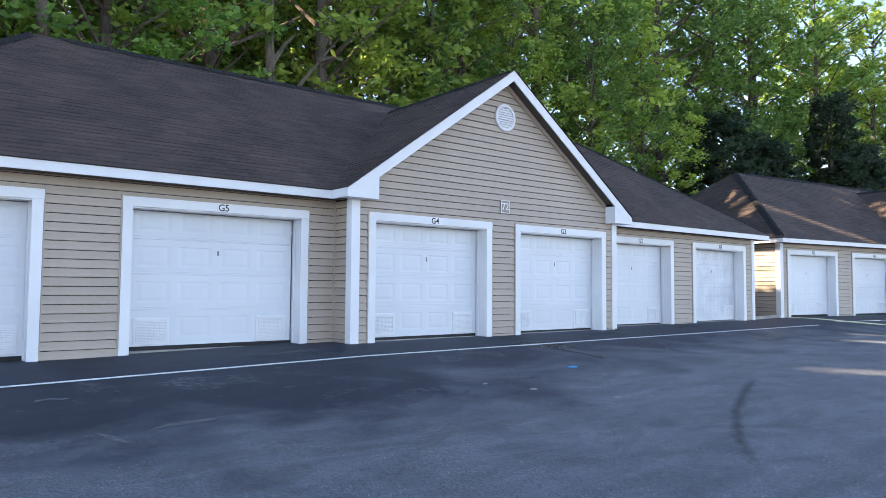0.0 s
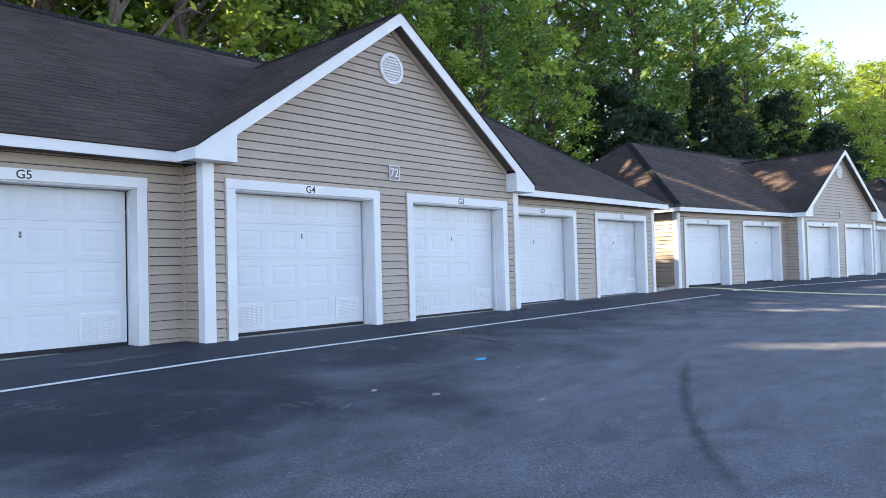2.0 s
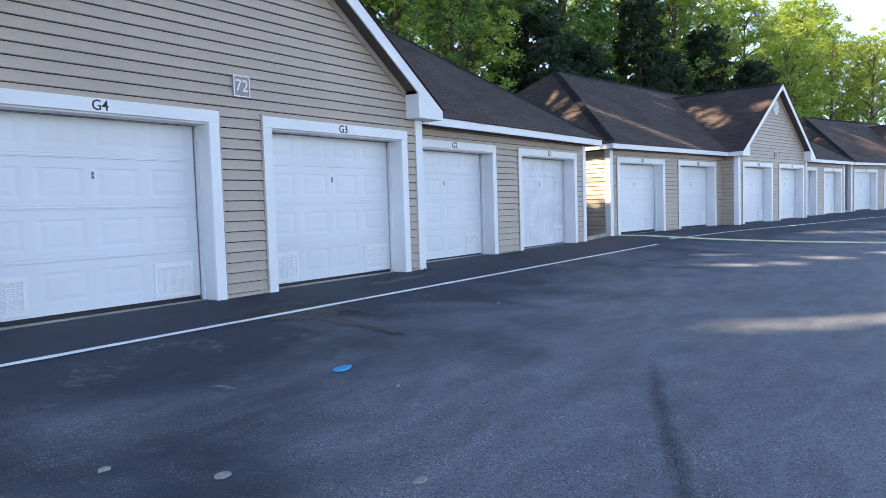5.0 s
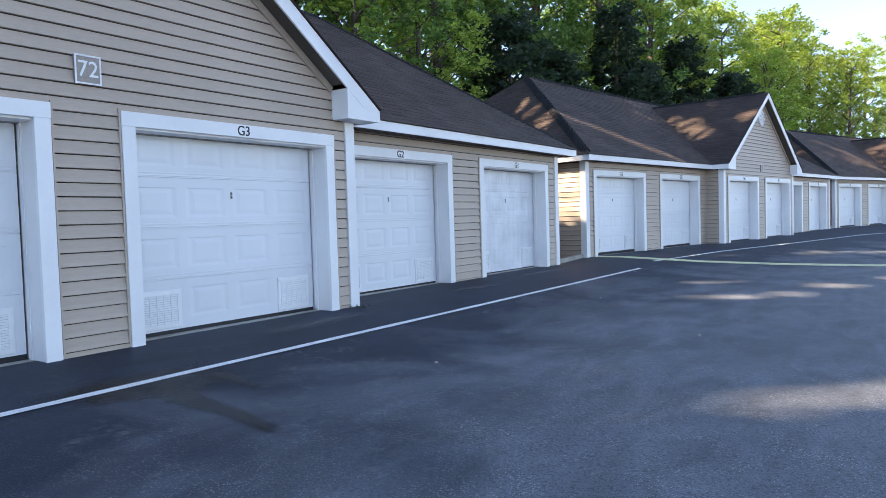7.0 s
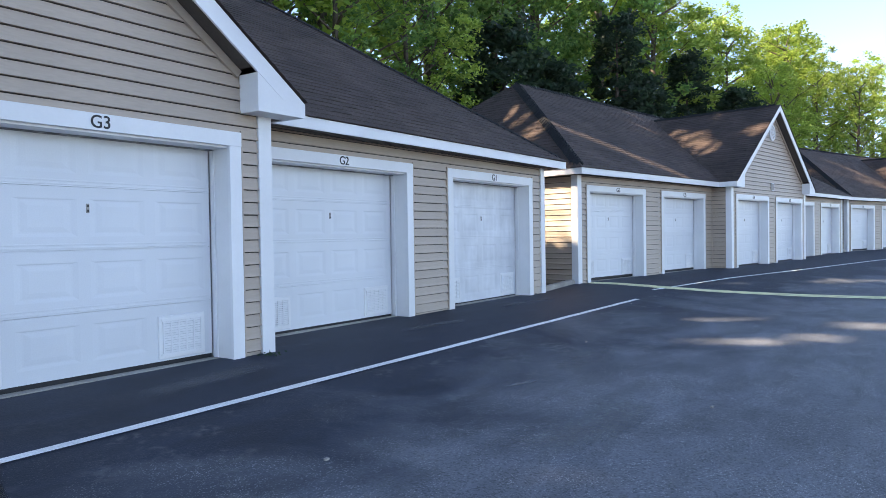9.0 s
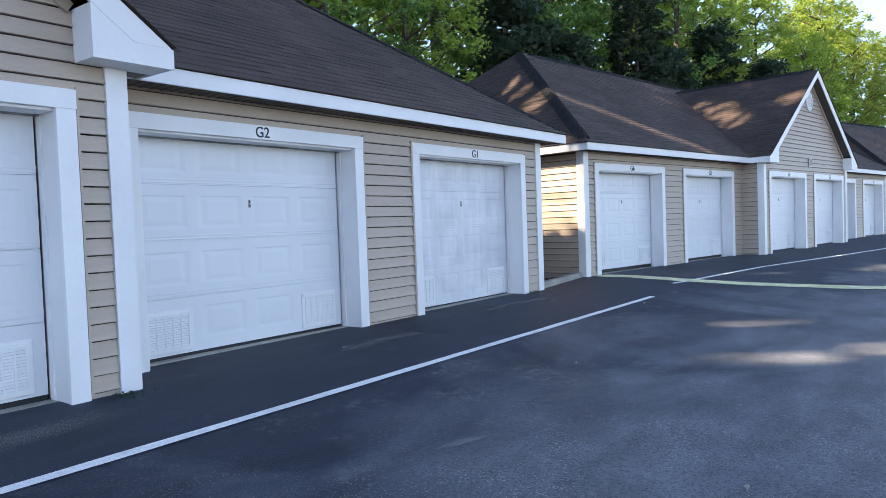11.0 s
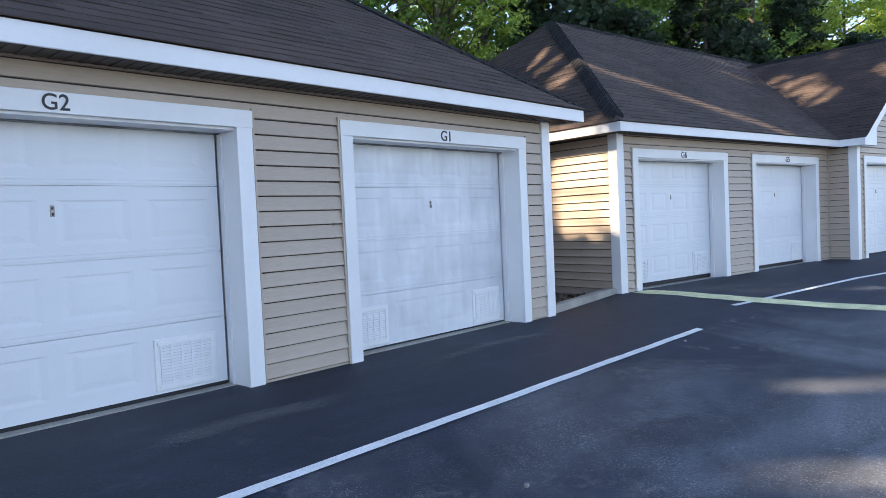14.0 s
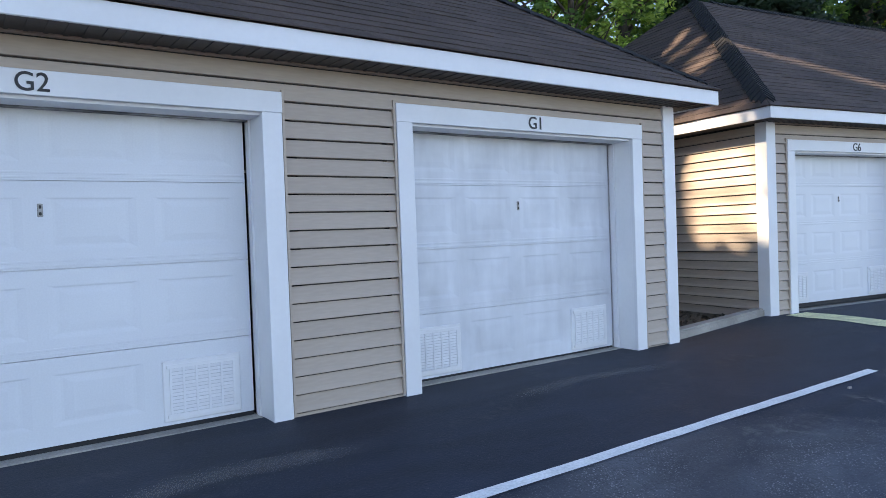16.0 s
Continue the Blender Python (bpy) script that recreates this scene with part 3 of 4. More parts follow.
GARAGE, PLATE_1 = build_garage(DOORS_FIRST)
SECOND, _ = build_garage(DOORS)
SECOND.matrix_basis = SITES[1]
copy_thing(SECOND, SITES[2])
lettering("plate_number", "72", 0.21, WHITE, PLATE_1, (GX, GY - 0.047, 2.61), "pale house number 72")
FIRST = build_door()
k = 0
for m in SITES:
    for name, x, y, wide in (DOORS if k > 5 else DOORS_FIRST):
        dip = sink(x + wide / 2) if k < 6 else 0.0
        at = m @ pose(x + wide / 2, y + 0.275, dip) @ Matrix.Diagonal((wide / WIDE, 1, 1 - dip / 2.12, 1))
        if k == 0:
            FIRST.matrix_basis = at
        else:
            made = copy_thing(FIRST, at)
            if k == 5:
                tagged(made, "closed white panelled garage door, grimy and faded")
                for ch in made.children:
                    if ch.name.startswith("door_section"):
                        ch.data = ch.data.copy()
                        ch.data.materials[0] = GRIMY
        k += 1


# ---- ground ----
def sheet(name, xs, ys, height, mat, label, category):
    V = [(x, y, height(x, y)) for y in ys for x in xs]
    n = len(xs)
    F = [(j * n + i, j * n + i + 1, (j + 1) * n + i + 1, (j + 1) * n + i) for j in range(len(ys) - 1) for i in range(n - 1)]
    ob = mesh_part(name, V, F, mat, None)
    for p in ob.data.polygons:
        p.use_smooth = True
    return tagged(ob, label, category, "", "structure")


# asphalt runs from the garage fronts outwards
xs = [-60, -40] + [-30 + i * 0.5 for i in range(181)] + [75, 110]
ds = [0.45, 0.2, 0.0, -0.3, -0.6, -1.2, -1.86] + [-1.86 - 0.5 * i for i in range(1, 37)] + [-24, -32, -45]
V = [(x, front(x) + d, land(x, front(x) + d)) for d in ds for x in xs]
n = len(xs)
F = [(j * n + i, (j + 1) * n + i, (j + 1) * n + i + 1, j * n + i + 1) for j in range(len(ds) - 1) for i in range(n - 1)]
road = mesh_part("pavement", V, F, ASPHALT, None)
for p in road.data.polygons:
    p.use_smooth = True
road.data.materials.append(SEAL)
for p in road.data.polygons:
    if p.index // (n - 1) < 6:
        p.material_index = 1
tagged(road, "dark sealed asphalt driveway with scuffs and tyre marks", "asphalt", "", "structure")
gx = [-3000, -600, -200, -90, -60] + [-50 + 4 * i for i in range(41)] + [140, 220, 600, 3000]
gy = [-3000, -600, -200, -80, -50] + [-30 + 3 * i for i in range(32)] + [90, 200, 600, 3000]
sheet("ground", gx, gy, lambda x, y: land(x, y) - 0.05 - (0.35 if y < front(x) - 1.5 else 0.0) + 0.04 * noise.noise((x * 0.3, y * 0.3, 0)) * (y > 10), EARTH, "brown leaf litter and earth under the trees", "ground")


def stripe(name, points, width, mat, label, category="road marking"):
    """A painted line along points, 4 mm above the asphalt."""
    V, F = [], []
    pts = []
    for (x0, y0), (x1, y1) in zip(points, points[1:]):
        m = max(1, int(math.hypot(x1 - x0, y1 - y0) / 0.25))
        pts += [(x0 + (x1 - x0) * i / m, y0 + (y1 - y0) * i / m) for i in range(m)]
    pts.append(points[-1])
    for i, (x, y) in enumerate(pts):
        a, b = pts[max(0, i - 1)], pts[min(len(pts) - 1, i + 1)]
        t = Vector((b[0] - a[0], b[1] - a[1], 0)).normalized()
        s = Vector((-t.y, t.x, 0)) * width / 2
        for sgn in (-1, 1):
            j = 1 + random.uniform(-0.09, 0.09)
            px, py = x + s.x * sgn * j, y + s.y * sgn * j
            V.append((px, py, land(px, py) + 0.008))
        if i:
            F.append((2 * i - 2, 2 * i - 1, 2 * i + 1, 2 * i))
    ob = mesh_part(name, V, F, mat, None)
    return tagged(ob, label, category, "", "structure")


stripe("white_line", [(-40, -1.98), (-10, -1.86), (3.66, -1.85)], 0.09, LINE_W, "worn white painted line along the garage fronts")


stripe("white_line", [(5.55, -1.53), (9.8, -2.14), (15.0, -3.25), (22.5, -4.75), (34.0, -8.0), (48, -12.5)], 0.09, LINE_W, "worn white painted line along the garage fronts")
stripe("yellow_line", [(6.25, 0.2), (6.12, -0.9), (6.42, -2.5), (7.1, -4.0), (8.3, -5.7), (10.5, -8.4)], 0.46, LINE_Y, "faded yellow painted line across the asphalt")
# kerb that closes the gap between the blocks
for m in SITES[:2]:
    nx = STEP @ Vector((LEFT, 0.15, 0))
    a, b = m @ Vector((RIGHT + 0.03, 0.12, 0)), m @ Vector((nx.x - 0.03, nx.y, 0))
    a.z = b.z = land(a.x, a.y) + 0.02
    kerb = part("kerb", beam(a, b, 0.16, 0.16), CONCRETE, None)
    bmv = bmesh.new()
    bmv.from_mesh(kerb.data)
    bmesh.ops.bevel(bmv, geom=list(bmv.edges), offset=0.02, segments=2, affect="EDGES")
    bmv.to_mesh(kerb.data)
    bmv.free()
    tagged(kerb, "weathered concrete kerb closing the gap between garages", "kerb", "", "structure")


# ---- trees ----
def tube(bm, pts, radii, sides=7):
    prev = None
    for i, (p, r) in enumerate(zip(pts, radii)):
        a, b = pts[max(0, i - 1)], pts[min(len(pts) - 1, i + 1)]
        d = (b - a).normalized()
        s = d.orthogonal().normalized()
        t = d.cross(s)
        cur = [bm.verts.new(p + (s * math.cos(k * math.tau / sides) + t * math.sin(k * math.tau / sides)) * r) for k in range(sides)]
        if prev:
            for k in range(sides):
                bm.faces.new((prev[k], prev[(k + 1) % sides], cur[(k + 1) % sides], cur[k]))
        prev = cur


def leaves(rng, centres, sizes, per, span, flat=0.7):
    """Folded leaves scattered through clumps; one mesh."""
    cs = np.repeat(centres, per, 0)
    sz = np.repeat(sizes, per)[:, None]
    d = rng.normal(size=cs.shape)
    d /= np.linalg.norm(d, axis=1, keepdims=True)
    p = cs + d * sz * rng.uniform(0.2, 1.15, (len(cs), 1)) * np.array([1, 1, flat])
    n = len(p)
    u = rng.normal(size=(n, 3))
    u[:, 2] *= 0.5
    u /= np.linalg.norm(u, axis=1, keepdims=True)
    v = np.cross(u, rng.normal(size=(n, 3)))
    v /= np.linalg.norm(v, axis=1, keepdims=True)
    s = rng.uniform(span[0], span[1], (n, 1))
    V = np.stack([p - u * s, p + v * s * 0.52, p + u * s, p - v * s * 0.52], 1).reshape(-1, 3)
    F = np.arange(4 * n).reshape(n, 4)
    return V, F


def leaf_mesh(name, V, F, mat):
    me = bpy.data.meshes.new(name)
    me.vertices.add(len(V))
    me.vertices.foreach_set("co", V.astype(np.float32).ravel())
    me.loops.add(F.size)
    me.loops.foreach_set("vertex_index", F.astype(np.int32).ravel())
    me.polygons.add(len(F))
    me.polygons.foreach_set("loop_start", np.arange(0, F.size, 4, dtype=np.int32))
    me.update(calc_edges=True)
    me.materials.append(mat)
    return me


CROWNS = []


def fast_mesh(name, V, F, mat, parent):
    ob = new(name, leaf_mesh(name, V, F, mat))
    ob.parent = parent
    return ob


def broadleaf(seed, height, spread, base, mat, per=62, clumps=240, span=(0.08, 0.2), label="tall leafy tree with a full green crown"):
    rng = np.random.default_rng(seed)
    t = thing("tree", label, "tree", "woodland trees")
    bm = bmesh.new()
    bend = rng.normal(size=2) * 0.35
    pts = [Vector((bend[0] * math.sin(f * 2), bend[1] * math.sin(f * 2.6), height * 0.92 * f - 0.3)) for f in np.linspace(0, 1, 9)]
    tube(bm, pts, [0.30 * (1 - f) ** 0.8 + 0.03 for f in np.linspace(0, 1, 9)], 9)
    cen, size = [], []
    for i in range(clumps):
        f = base + (1 - base) * (i + rng.uniform()) / clumps
        k = (f - base) / (1 - base)
        reach = spread * (0.35 + 0.75 * math.sin(math.pi * min(1, 0.18 + 0.80 * k)) ** 0.8) * rng.uniform(0.3, 1.05)
        a = rng.uniform(0, math.tau)
        foot = pts[min(8, int(f * 8 * 0.9))]
        c = Vector((math.cos(a) * reach, math.sin(a) * reach, height * f + rng.uniform(-0.5, 0.5)))
        cen.append(c), size.append(rng.uniform(0.35, 0.95) * (0.7 + 0.06 * spread))
        if i % 5 == 0:
            start = Vector((foot.x, foot.y, max(1.5, c.z - 0.5 * reach - 0.6)))
            midp = start.lerp(c, 0.5) + Vector((0, 0, rng.uniform(-0.3, 0.5)))
            tube(bm, [start, midp, c], [0.09, 0.05, 0.015], 5)
    part("trunk", bm, BARK, t, "grey-brown trunk and limbs")
    V, F = leaves(rng, np.array([tuple(c) for c in cen]), np.array(size), per, span)
    fast_mesh("crown", V, F, mat, t)
    CROWNS.append((V, F, mat))
    return t


def pine(seed, height, mat):
    rng = np.random.default_rng(seed)
    t = thing("pine_tree", "dark dense evergreen with drooping boughs", "tree", "woodland pines")
    bm = bmesh.new()
    tube(bm, [Vector((0, 0, height * f - 0.3)) for f in (0, 0.5, 1)], [0.26, 0.16, 0.03], 8)
    cen, size = [], []
    for i in range(95):
        f = 0.06 + 0.92 * i / 95
        reach = (1 - f) ** 0.5 * 3.7 * rng.uniform(0.4, 1.1) + 0.3
        a = i * 2.4 + rng.uniform(-0.4, 0.4)
        c = Vector((math.cos(a) * reach, math.sin(a) * reach, height * f))
        cen.append(c), size.append(rng.uniform(0.6, 0.95))
        if i % 3 == 0:
            tube(bm, [Vector((0, 0, height * f + 0.2)), c], [0.05, 0.012], 5)
    part("trunk", bm, BARK, t, "dark trunk")
    V, F = leaves(rng, np.array([tuple(c) for c in cen]), np.array(size), 150, (0.10, 0.24), 0.55)
    fast_mesh("crown", V, F, mat, t)
    CROWNS.append((V, F, mat))
    return t


KINDS = [broadleaf(11, 22, 4.6, 0.10, LEAF), broadleaf(12, 26, 5.0, 0.20, LEAF), broadleaf(13, 20, 4.5, 0.06, LEAF_SUNLIT, label="leafy tree with sunlight put into its bright green"),
         broadleaf(14, 24, 4.9, 0.12, LEAF_SUNLIT, label="leafy tree with sunlight put into its bright green"), pine(15, 13, NEEDLE), pine(16, 17, NEEDLE)]
USED = set()


def along(p, q, n, r):
    return [(*(Vector(p).lerp(Vector(q), i / (n - 1))), r) for i in range(n)]


def on_second(x, y, z, r):
    return (*(SITES[1] @ Vector((x, y, z))), r)


# gaps cut through the crowns to put low sun on chosen spots, with radius
SUN_TO = np.array(SUN_DIR * math.cos(SUN_EL) + Vector((0, 0, math.sin(SUN_EL))))
SUN_GAPS = [on_second(-19.25, y, z, 0.33) for y in (0.1, 0.55, 1.05) for z in (1.3, 1.75, 2.25)]
SUN_GAPS += [on_second(*p) for p in ((-18.45, 1.9, 3.6, 0.28), (-18.05, 2.0, 3.95, 0.36), (-17.75, 2.7, 4.2, 0.32), (-17.5, 3.3, 4.4, 0.26), (-18.3, 3.2, 3.74, 0.24), (-17.1, 3.4, 4.75, 0.22),
                                 (-9.4, 1.5, 4.35, 0.5), (-9.95, 0.8, 3.95, 0.42), (-9.0, 2.3, 4.6, 0.34), (-9.8, 2.4, 4.05, 0.26), (-9.2, -0.6, 4.5, 0.34), (-10.4, 1.6, 3.63, 0.26), (-8.6, 3.3, 4.9, 0.24))]
SUN_GAPS += [on_second(*p) for p in along((-17.75, 1.75, 4.07), (-14.2, -0.25, 2.71), 10, 0.24)]
SUN_GAPS += [(-4.5, 12.3, 9.5, 1.8), (-4.2, 11.8, 6.5, 1.3)]
SUN_GAPS += along((-5.6, -6.0, -0.4), (-3.6, -7.4, -0.5), 7, 0.24)
SUN_GAPS += along((7.0, -1.1, 0.0), (8.9, -2.85, -0.1), 6, 0.2)
SUN_GAPS += [(2.1, -3.55, -0.2, 0.24), (1.55, -5.1, -0.3, 0.27), (0.1, -4.0, -0.2, 0.2), (0.5, -4.5, -0.3, 0.25), (2.75, -4.0, -0.2, 0.22), (3.4, -5.6, -0.3, 0.35), (11.0, -4.4, -0.2, 0.4), (12.1, -4.6, -0.2, 0.4), (13.3, -6.0, -0.3, 0.5), (9.0, -7.0, -0.4, 0.4), (6.0, -6.6, -0.4, 0.3)]


def plant(kind, x, y, turn, size=1.0):
    m = pose(x, y, land(x, y) - 0.1, 0, 0, turn) @ Matrix.Diagonal((size, size, size, 1))
    ob = KINDS[kind]
    if kind not in USED:
        USED.add(kind)
        ob.matrix_basis = m
    else:
        ob = copy_thing(ob, m)
        ob.scale = (size, size, size)
    # leaves standing in a cut sun shaft are left out
    V, F, mat = CROWNS[kind]
    w = V.reshape(-1, 4, 3).mean(1) @ np.array(m.to_3x3()).T + np.array(m.translation)
    stay = np.ones(len(w), bool)
    for gx_, gy_, gz_, r in SUN_GAPS:
        v = w - np.array((gx_, gy_, gz_))
        t = v @ SUN_TO
        stay &= (t < 0) | (np.linalg.norm(v - t[:, None] * SUN_TO, axis=1) > r + 0.06)
    if not stay.all():
        crown = next(c for c in ob.children if c.name.startswith("crown"))
        crown.data = leaf_mesh("crown", V.reshape(-1, 4, 3)[stay].reshape(-1, 3), np.arange(4 * stay.sum()).reshape(-1, 4), mat)


rt = random.Random(5)
TALLNESS = (22.0, 26.0, 20.0, 24.0, 13.0, 17.0)


# rows reach far west: trees past x = -20 are unseen, added for shade
for row, (dist, step, count, high) in enumerate(((13.0, 4.7, 34, 17.0), (18.0, 5.2, 30, 20.0), (24, 6.3, 24, 23.0), (32, 8.5, 17, 25.0))):
    for i in range(count):
        x = -74.2 + row * 1.7 + i * step + rt.uniform(-1.1, 1.1)
        y = front(x) + dist + rt.uniform(-1.2, 1.2)
        pick = rt.random()
        if row == 3 and x > 2:
            continue
        kind = 0 if pick < 0.32 else 1 if pick < 0.6 else 2 if pick < 0.8 else 3
        tall = high * rt.uniform(0.88, 1.12)
        if row:
            tall *= 1.12
        # extra height so the crowns keep the asphalt and roofs in shade
        if x < 0:
            tall *= 1.42
        elif x < 24 and row:
            tall *= 1.3
        # shaded trees that should look sunlit get the brightened leaf colour
        if row == 0 and -7 < x < 1:
            kind = 2
        if row == 0 and 20 < x < 46:
            kind, tall = (4, 11.5) if pick < 0.55 else (5, 13.5)
            tall *= rt.uniform(0.9, 1.1)
        # the far right trees all take the sunlit leaf colour
        elif x > 46:
            kind, tall = 2 if pick < 0.5 else 3, tall * 0.84
        plant(kind, x, y, rt.uniform(0, 360), tall / TALLNESS[kind])

# undergrowth along the edge of the woods
rng = np.random.default_rng(3)
ux = rng.uniform(-30, 75, 520)
uc = np.array([(x, front(x) + rng.uniform(10.2, 16), land(x, 0) + abs(rng.normal()) * 2.0 + 0.3) for x in ux])
V, F = leaves(rng, uc, rng.uniform(0.6, 1.2, 520), 70, (0.12, 0.26))
under = fast_mesh("undergrowth", V, F, LEAF, None)
tagged(under, "dense green undergrowth at the edge of the woods", "undergrowth", "", "stuff")


# ---- bare trunks at the edge of the woods ----
def snag(at, tip, r, limbs, label):
    t = thing("bare_tree", label, "tree")
    bm = bmesh.new()
    a, b = Vector(at), Vector(tip)
    pts = [a.lerp(b, f) + Vector((0.12 * math.sin(f * 7), 0, 0.1 * math.sin(f * 5))) for f in (0, 0.2, 0.4, 0.6, 0.8, 1)]
    tube(bm, pts, [r, r * 0.9, r * 0.78, r * 0.62, r * 0.42, r * 0.15], 8)
    part("trunk", bm, BARK, t, "weathered grey-brown trunk")
    for f, d in limbs:
        lb = bmesh.new()
        p = a.lerp(b, f)
        q = p + Vector(d)
        tube(lb, [p, p.lerp(q, 0.5) + Vector((0, 0, 0.12)), q], [r * 0.45, r * 0.3, r * 0.1], 6)
        part("limb", lb, BARK, t)
    return t


snag((-8.3, 9.7, -0.2), (-8.4, 9.9, 15.0), 0.24, [(0.55, (0.9, 0.2, 1.2)), (0.66, (-1.0, 0.3, 1.1))], "straight bare-trunked tree behind the garage roof")
snag((-12.6, 9.8, -0.2), (-6.0, 9.6, 9.7), 0.17, [(0.88, (1.0, 0.0, 0.2)), (0.94, (0.3, 0.2, 0.8))], "leaning dead tree behind the garage roof")
snag((-14.8, 9.9, -0.2), (-14.8, 10.1, 15.0), 0.22, [(0.6, (0.9, 0.2, 1.0))], "straight bare-trunked tree behind the garage roof")

# ---- marks on the asphalt ----
def stain_material(name, colour, rough, cover, scale=5.0, lo=0.75, hi=1.25):
    """A worn mark whose edge breaks up; the fade attribute is its thickness across."""
    m = bpy.data.materials.new(name)
    m.use_nodes = True
    n, l = m.node_tree.nodes, m.node_tree.links
    b, out = n["Principled BSDF"], n["Material Output"]
    b.inputs["Base Color"].default_value, b.inputs["Roughness"].default_value = (*colour, 1), rough
    tc, no, at = n.new("ShaderNodeTexCoord"), n.new("ShaderNodeTexNoise"), n.new("ShaderNodeAttribute")
    at.attribute_name = "fade"
    no.inputs["Scale"].default_value, no.inputs["Detail"].default_value = scale, 8
    l.new(tc.outputs["Object"], no.inputs[0])
    r, k, k2 = n.new("ShaderNodeMapRange"), n.new("ShaderNodeMath"), n.new("ShaderNodeMath")
    k.operation, k2.operation = "ADD", "MULTIPLY"
    l.new(no.outputs[0], k.inputs[0]), l.new(at.outputs["Fac"], k.inputs[1])
    r.inputs[1].default_value, r.inputs[2].default_value = lo, hi
    l.new(k.outputs[0], r.inputs[0]), l.new(r.outputs[0], k2.inputs[0])
    k2.inputs[1].default_value = cover
    t, mx = n.new("ShaderNodeBsdfTransparent"), n.new("ShaderNodeMixShader")
    l.new(k2.outputs[0], mx.inputs[0])
    l.new(t.outputs[0], mx.inputs[1]), l.new(b.outputs[0], mx.inputs[2])
    l.new(mx.outputs[0], out.inputs[0])
    return m


TYRE = stain_material("black tyre rubber mark", (0.012, 0.012, 0.013), 0.6, 0.36, 6, 0.85, 1.6)
WET = stain_material("dark oil stain", (0.008, 0.008, 0.010), 0.45, 0.6, 5)
SCRATCH = stain_material("pale scratches", (0.30, 0.30, 0.29), 0.85, 0.45, 14, 1.08, 1.45)
SCUFF = stain_material("pale scuff", (0.22, 0.22, 0.215), 0.85, 0.42, 18, 0.95, 1.6)


def mark(name, points, widths, mat, label, lift=0.005):
    V, F, fade = [], [], []
    pts, ws = [], []
    for i in range(len(points) - 1):
        m = max(2, int(math.dist(points[i], points[i + 1]) / 0.15))
        for j in range(m):
            f = j / m
            pts.append((points[i][0] * (1 - f) + points[i + 1][0] * f, points[i][1] * (1 - f) + points[i + 1][1] * f))
            ws.append(widths[i] * (1 - f) + widths[i + 1] * f)
    pts.append(points[-1]), ws.append(widths[-1])
    for i, (x, y) in enumerate(pts):
        a, b = pts[max(0, i - 1)], pts[min(len(pts) - 1, i + 1)]
        t = Vector((b[0] - a[0], b[1] - a[1], 0)).normalized()
        s = Vector((-t.y, t.x, 0))
        end = min(1, 4 * i / len(pts), 4 * (len(pts) - 1 - i) / len(pts))
        for c in (-1, -0.5, 0, 0.5, 1):
            px, py = x + s.x * c * ws[i] / 2, y + s.y * c * ws[i] / 2
            V.append((px, py, land(px, py) + lift))
            fade.append((1 - abs(c)) ** 0.6 * end)
        if i:
            for c in range(4):
                k = 5 * i + c
                F.append((k - 5, k - 4, k + 1, k))
    ob = mesh_part(name, V, F, mat, None)
    att = ob.data.attributes.new("fade", "FLOAT", "POINT")
    att.data.foreach_set("value", fade)
    return tagged(ob, label, "stain", "", "structure")


for pts, w in (([(-6.6, -5.45), (-7.83, -5.86), (-8.73, -6.22), (-10.2, -6.88), (-11.3, -7.52), (-12.1, -8.1), (-12.9, -8.8)], 0.2),):
    mark("tyre_mark", pts, [w] * len(pts), TYRE, "curved black tyre mark on the asphalt", 0.0045)
mark("oil_stain", [(-9.1, -1.6), (-8.5, -1.9), (-8.0, -2.0), (-7.4, -1.7)], [0.5, 1.1, 1.2, 0.6], WET, "dark wet stain on the asphalt")
mark("oil_stain", [(-8.1, -1.9), (-8.3, -2.47), (-8.3, -3.08), (-8.38, -3.5), (-8.42, -3.9)], [0.5, 0.4, 0.22, 0.22, 0.2], WET, "dark wet stain on the asphalt", 0.006)
mark("oil_stain", [(-7.7, -1.8), (-7.72, -2.3), (-7.82, -2.85)], [0.35, 0.22, 0.12], WET, "dark wet stain on the asphalt", 0.007)
for pts, w in (([(-10.95, -4.2), (-10.75, -4.4)], 0.2), ([(-15.1, -7.0), (-14.52, -6.45), (-13.72, -5.88), (-12.84, -5.26)], 0.35), ([(-16.6, -6.1), (-16.1, -5.72), (-15.4, -5.68), (-14.6, -5.2)], 0.4), ([(-16.1, -6.5), (-15.6, -6.2), (-15.0, -6.1)], 0.5),
               ([(-3.0, -3.0), (-2.0, -3.4), (-0.8, -3.1)], 0.5), ([(-5.6, -4.0), (-4.2, -4.4), (-3.0, -4.2)], 0.8), ([(-6.5, -1.2), (-5.4, -1.1), (-4.4, -1.0)], 0.5), ([(-2.6, -0.9), (-1.6, -0.8), (-0.6, -0.95)], 0.4), ([(0.2, -0.7), (1.4, -0.55), (2.8, -0.75)], 0.35), ([(-13.9, -1.2), (-12.8, -1.0), (-11.9, -1.1)], 0.4)):
    mark("scuff", pts, [w] * len(pts), SCUFF, "pale scuffed patch on the asphalt", 0.006)
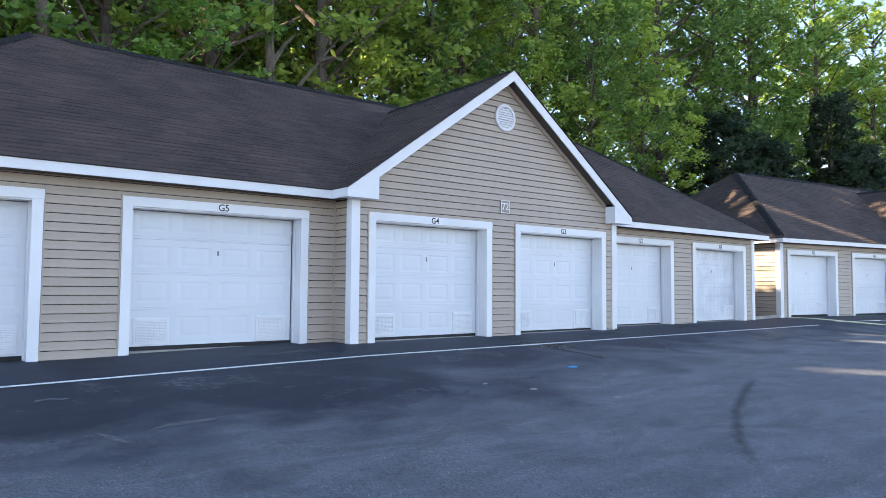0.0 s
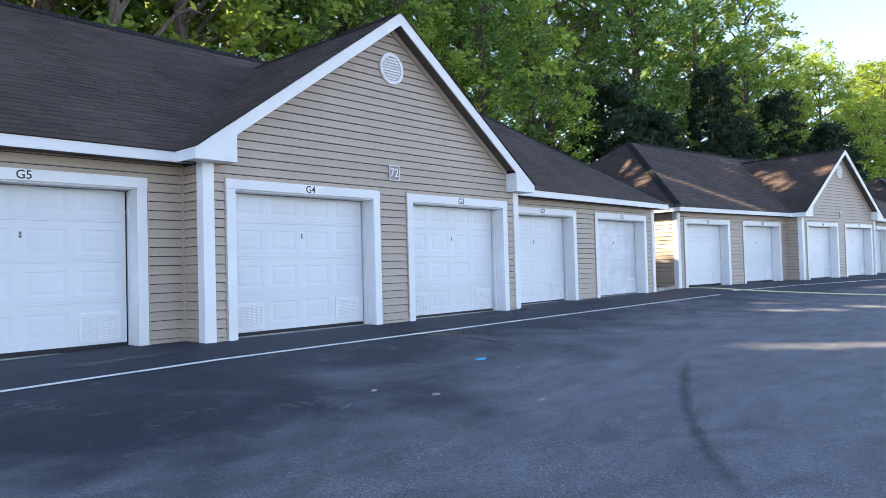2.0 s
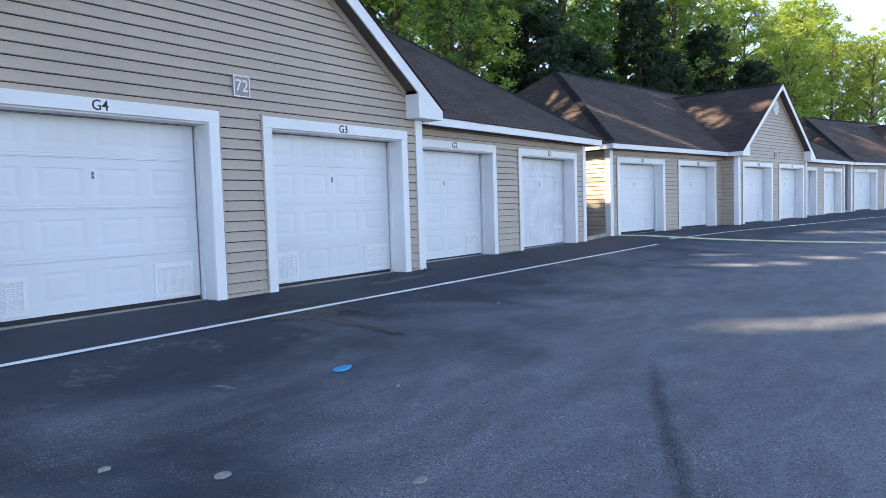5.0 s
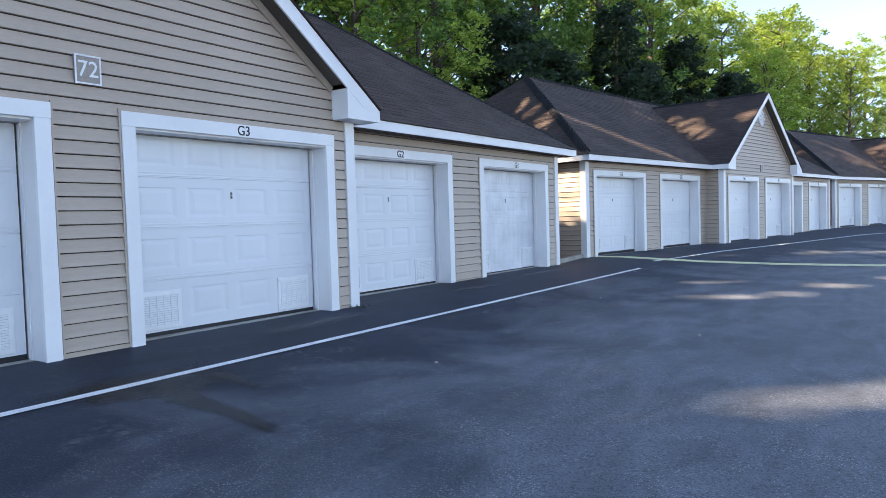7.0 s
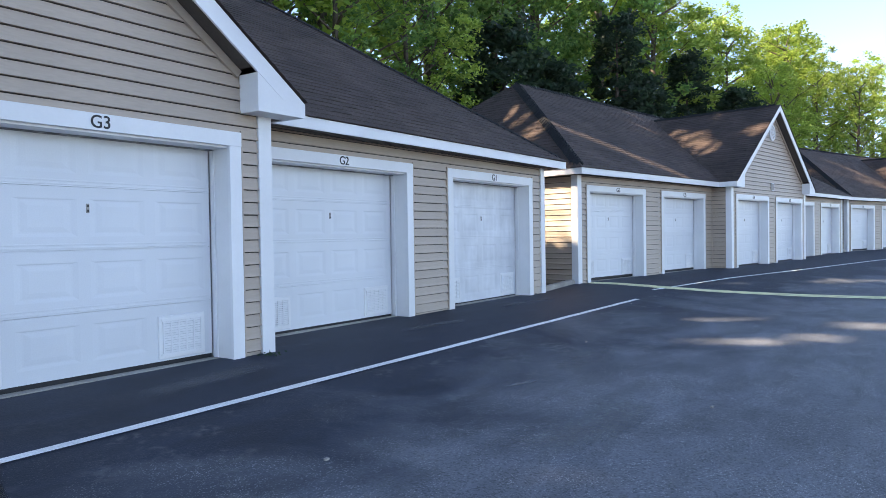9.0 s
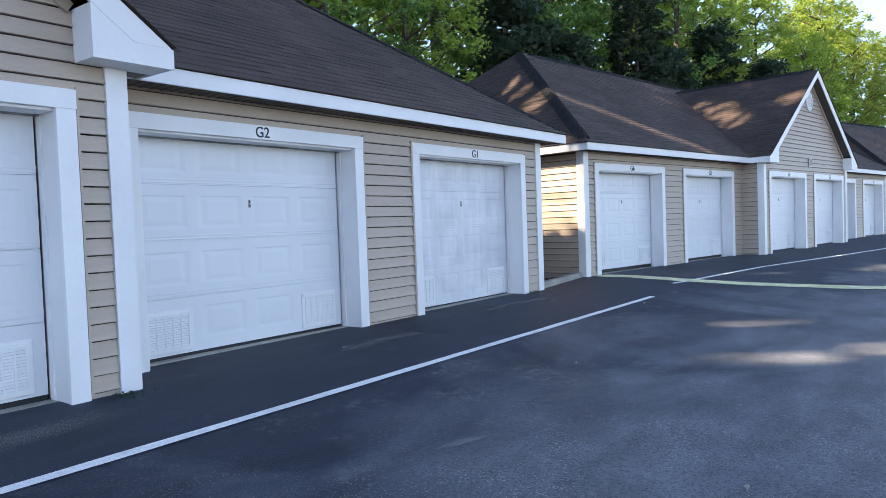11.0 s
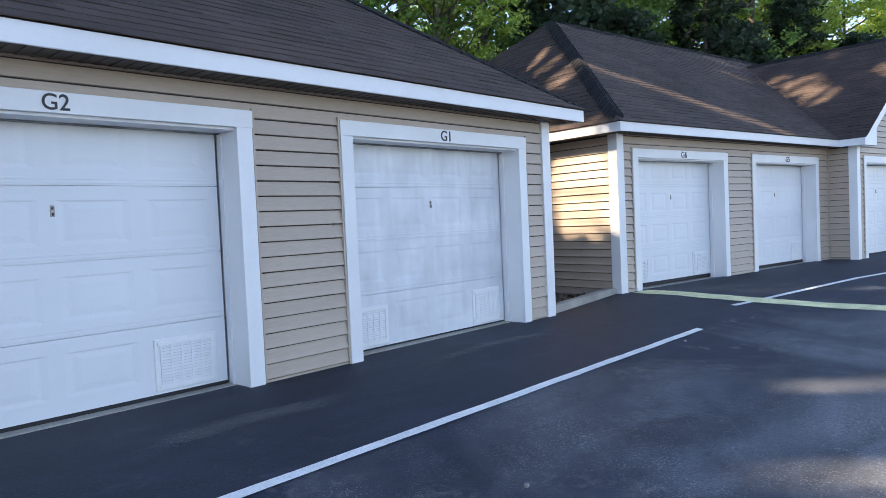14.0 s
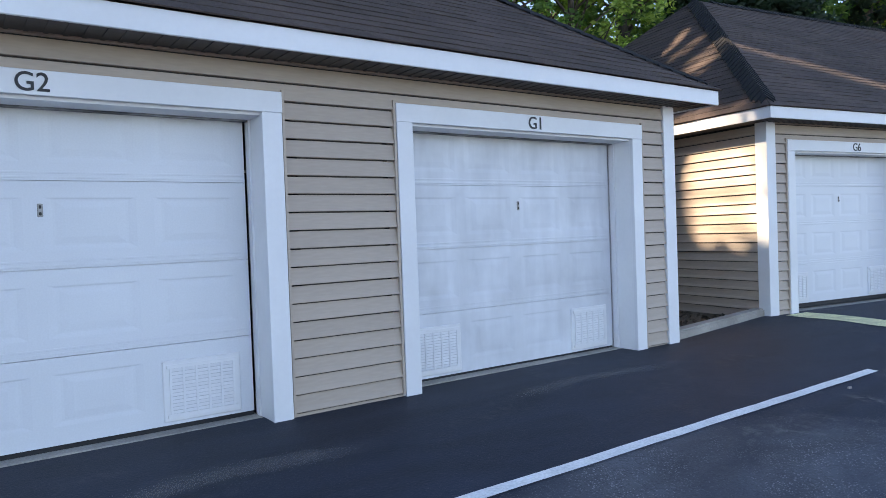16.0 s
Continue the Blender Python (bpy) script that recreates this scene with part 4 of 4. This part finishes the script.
for pts, w in (([(-16.8, -2.85), (-16.5, -2.75), (-16.2, -2.9)], 0.2), ([(-15.95, -2.75), (-15.7, -2.68)], 0.14), ([(-16.9, -4.5), (-16.6, -4.42)], 0.12), ([(-16.45, -4.2), (-16.3, -4.6), (-16.2, -4.9)], 0.22), ([(-16.2, -4.6), (-15.82, -4.4), (-15.37, -4.39), (-15.0, -4.25)], 0.24),
               ([(-10.7, -3.45), (-10.53, -3.63), (-10.55, -3.9)], 0.16), ([(-12.6, -4.8), (-12.2, -4.55)], 0.15), ([(-4.0, -3.2), (-3.2, -3.4)], 0.2)):
    mark("scratch", pts, [w] * len(pts), SCRATCH, "pale scratched marks on the asphalt", 0.007)


def fleck(name, x, y, r, mat, label, category):
    """A thin uneven scrap lying on the asphalt."""
    bm = bmesh.new()
    rr = random.Random(int(abs(x) * 100))
    top = [bm.verts.new((x + r * rr.uniform(0.6, 1.2) * math.cos(i * math.tau / 9) * 1.3, y + r * rr.uniform(0.6, 1.2) * math.sin(i * math.tau / 9) * 0.8, land(x, y) + 0.016)) for i in range(9)]
    f = bm.faces.new(top)
    ex = bmesh.ops.extrude_face_region(bm, geom=[f])
    for v in ex["geom"]:
        if isinstance(v, bmesh.types.BMVert):
            v.co.z -= 0.014
    bmesh.ops.recalc_face_normals(bm, faces=bm.faces)
    return tagged(part(name, bm, mat, None), label, category)


fleck("paint_mark", -9.62, -3.95, 0.085, BLUE, "small bright blue paint mark on asphalt", "paint mark")
for x, y, r in ((-11.81, -4.38, 0.03), (-11.48, -4.91, 0.045), (-10.87, -5.74, 0.04), (-9.7, -4.6, 0.02), (-6.2, -3.3, 0.02), (-1.2, -2.9, 0.018), (2.9, -2.0, 0.02), (-3.2, -4.9, 0.02)):
    fleck("stone_chip", x, y, r, CONCRETE, "small pale stone chip lying on asphalt", "stone chip")


# ---- small growth at the foot of the walls ----
def tuft(x, y, r, n, mat, label):
    rg = np.random.default_rng(int(abs(x) * 91))
    c = np.array([(x + rg.normal() * r, y + rg.normal() * r * 0.5, land(x, y) + 0.012 + abs(rg.normal()) * 0.012) for _ in range(n)])
    V, F = leaves(rg, c, np.full(n, 0.012), 3, (0.008, 0.02))
    return tagged(fast_mesh("weed", V, F, mat, None), label, "weed", "", "stuff")


tuft(-4.45, -0.74, 0.09, 26, NEEDLE, "small dry weed at the foot of the corner board")
rg = np.random.default_rng(44)
lc = np.array([(rg.uniform(3.5, 5.8), rg.uniform(0.35, 3.0), 0.0) for _ in range(260)])
lc[:, 2] = [land(a, b) - 0.03 + 0.02 * rg.random() for a, b, _ in lc]
V, F = leaves(rg, lc, np.full(260, 0.03), 3, (0.02, 0.05), 0.3)
tagged(fast_mesh("leaf_litter", V, F, EARTH, None), "dry brown leaf litter between the garages", "leaf litter", "", "stuff")
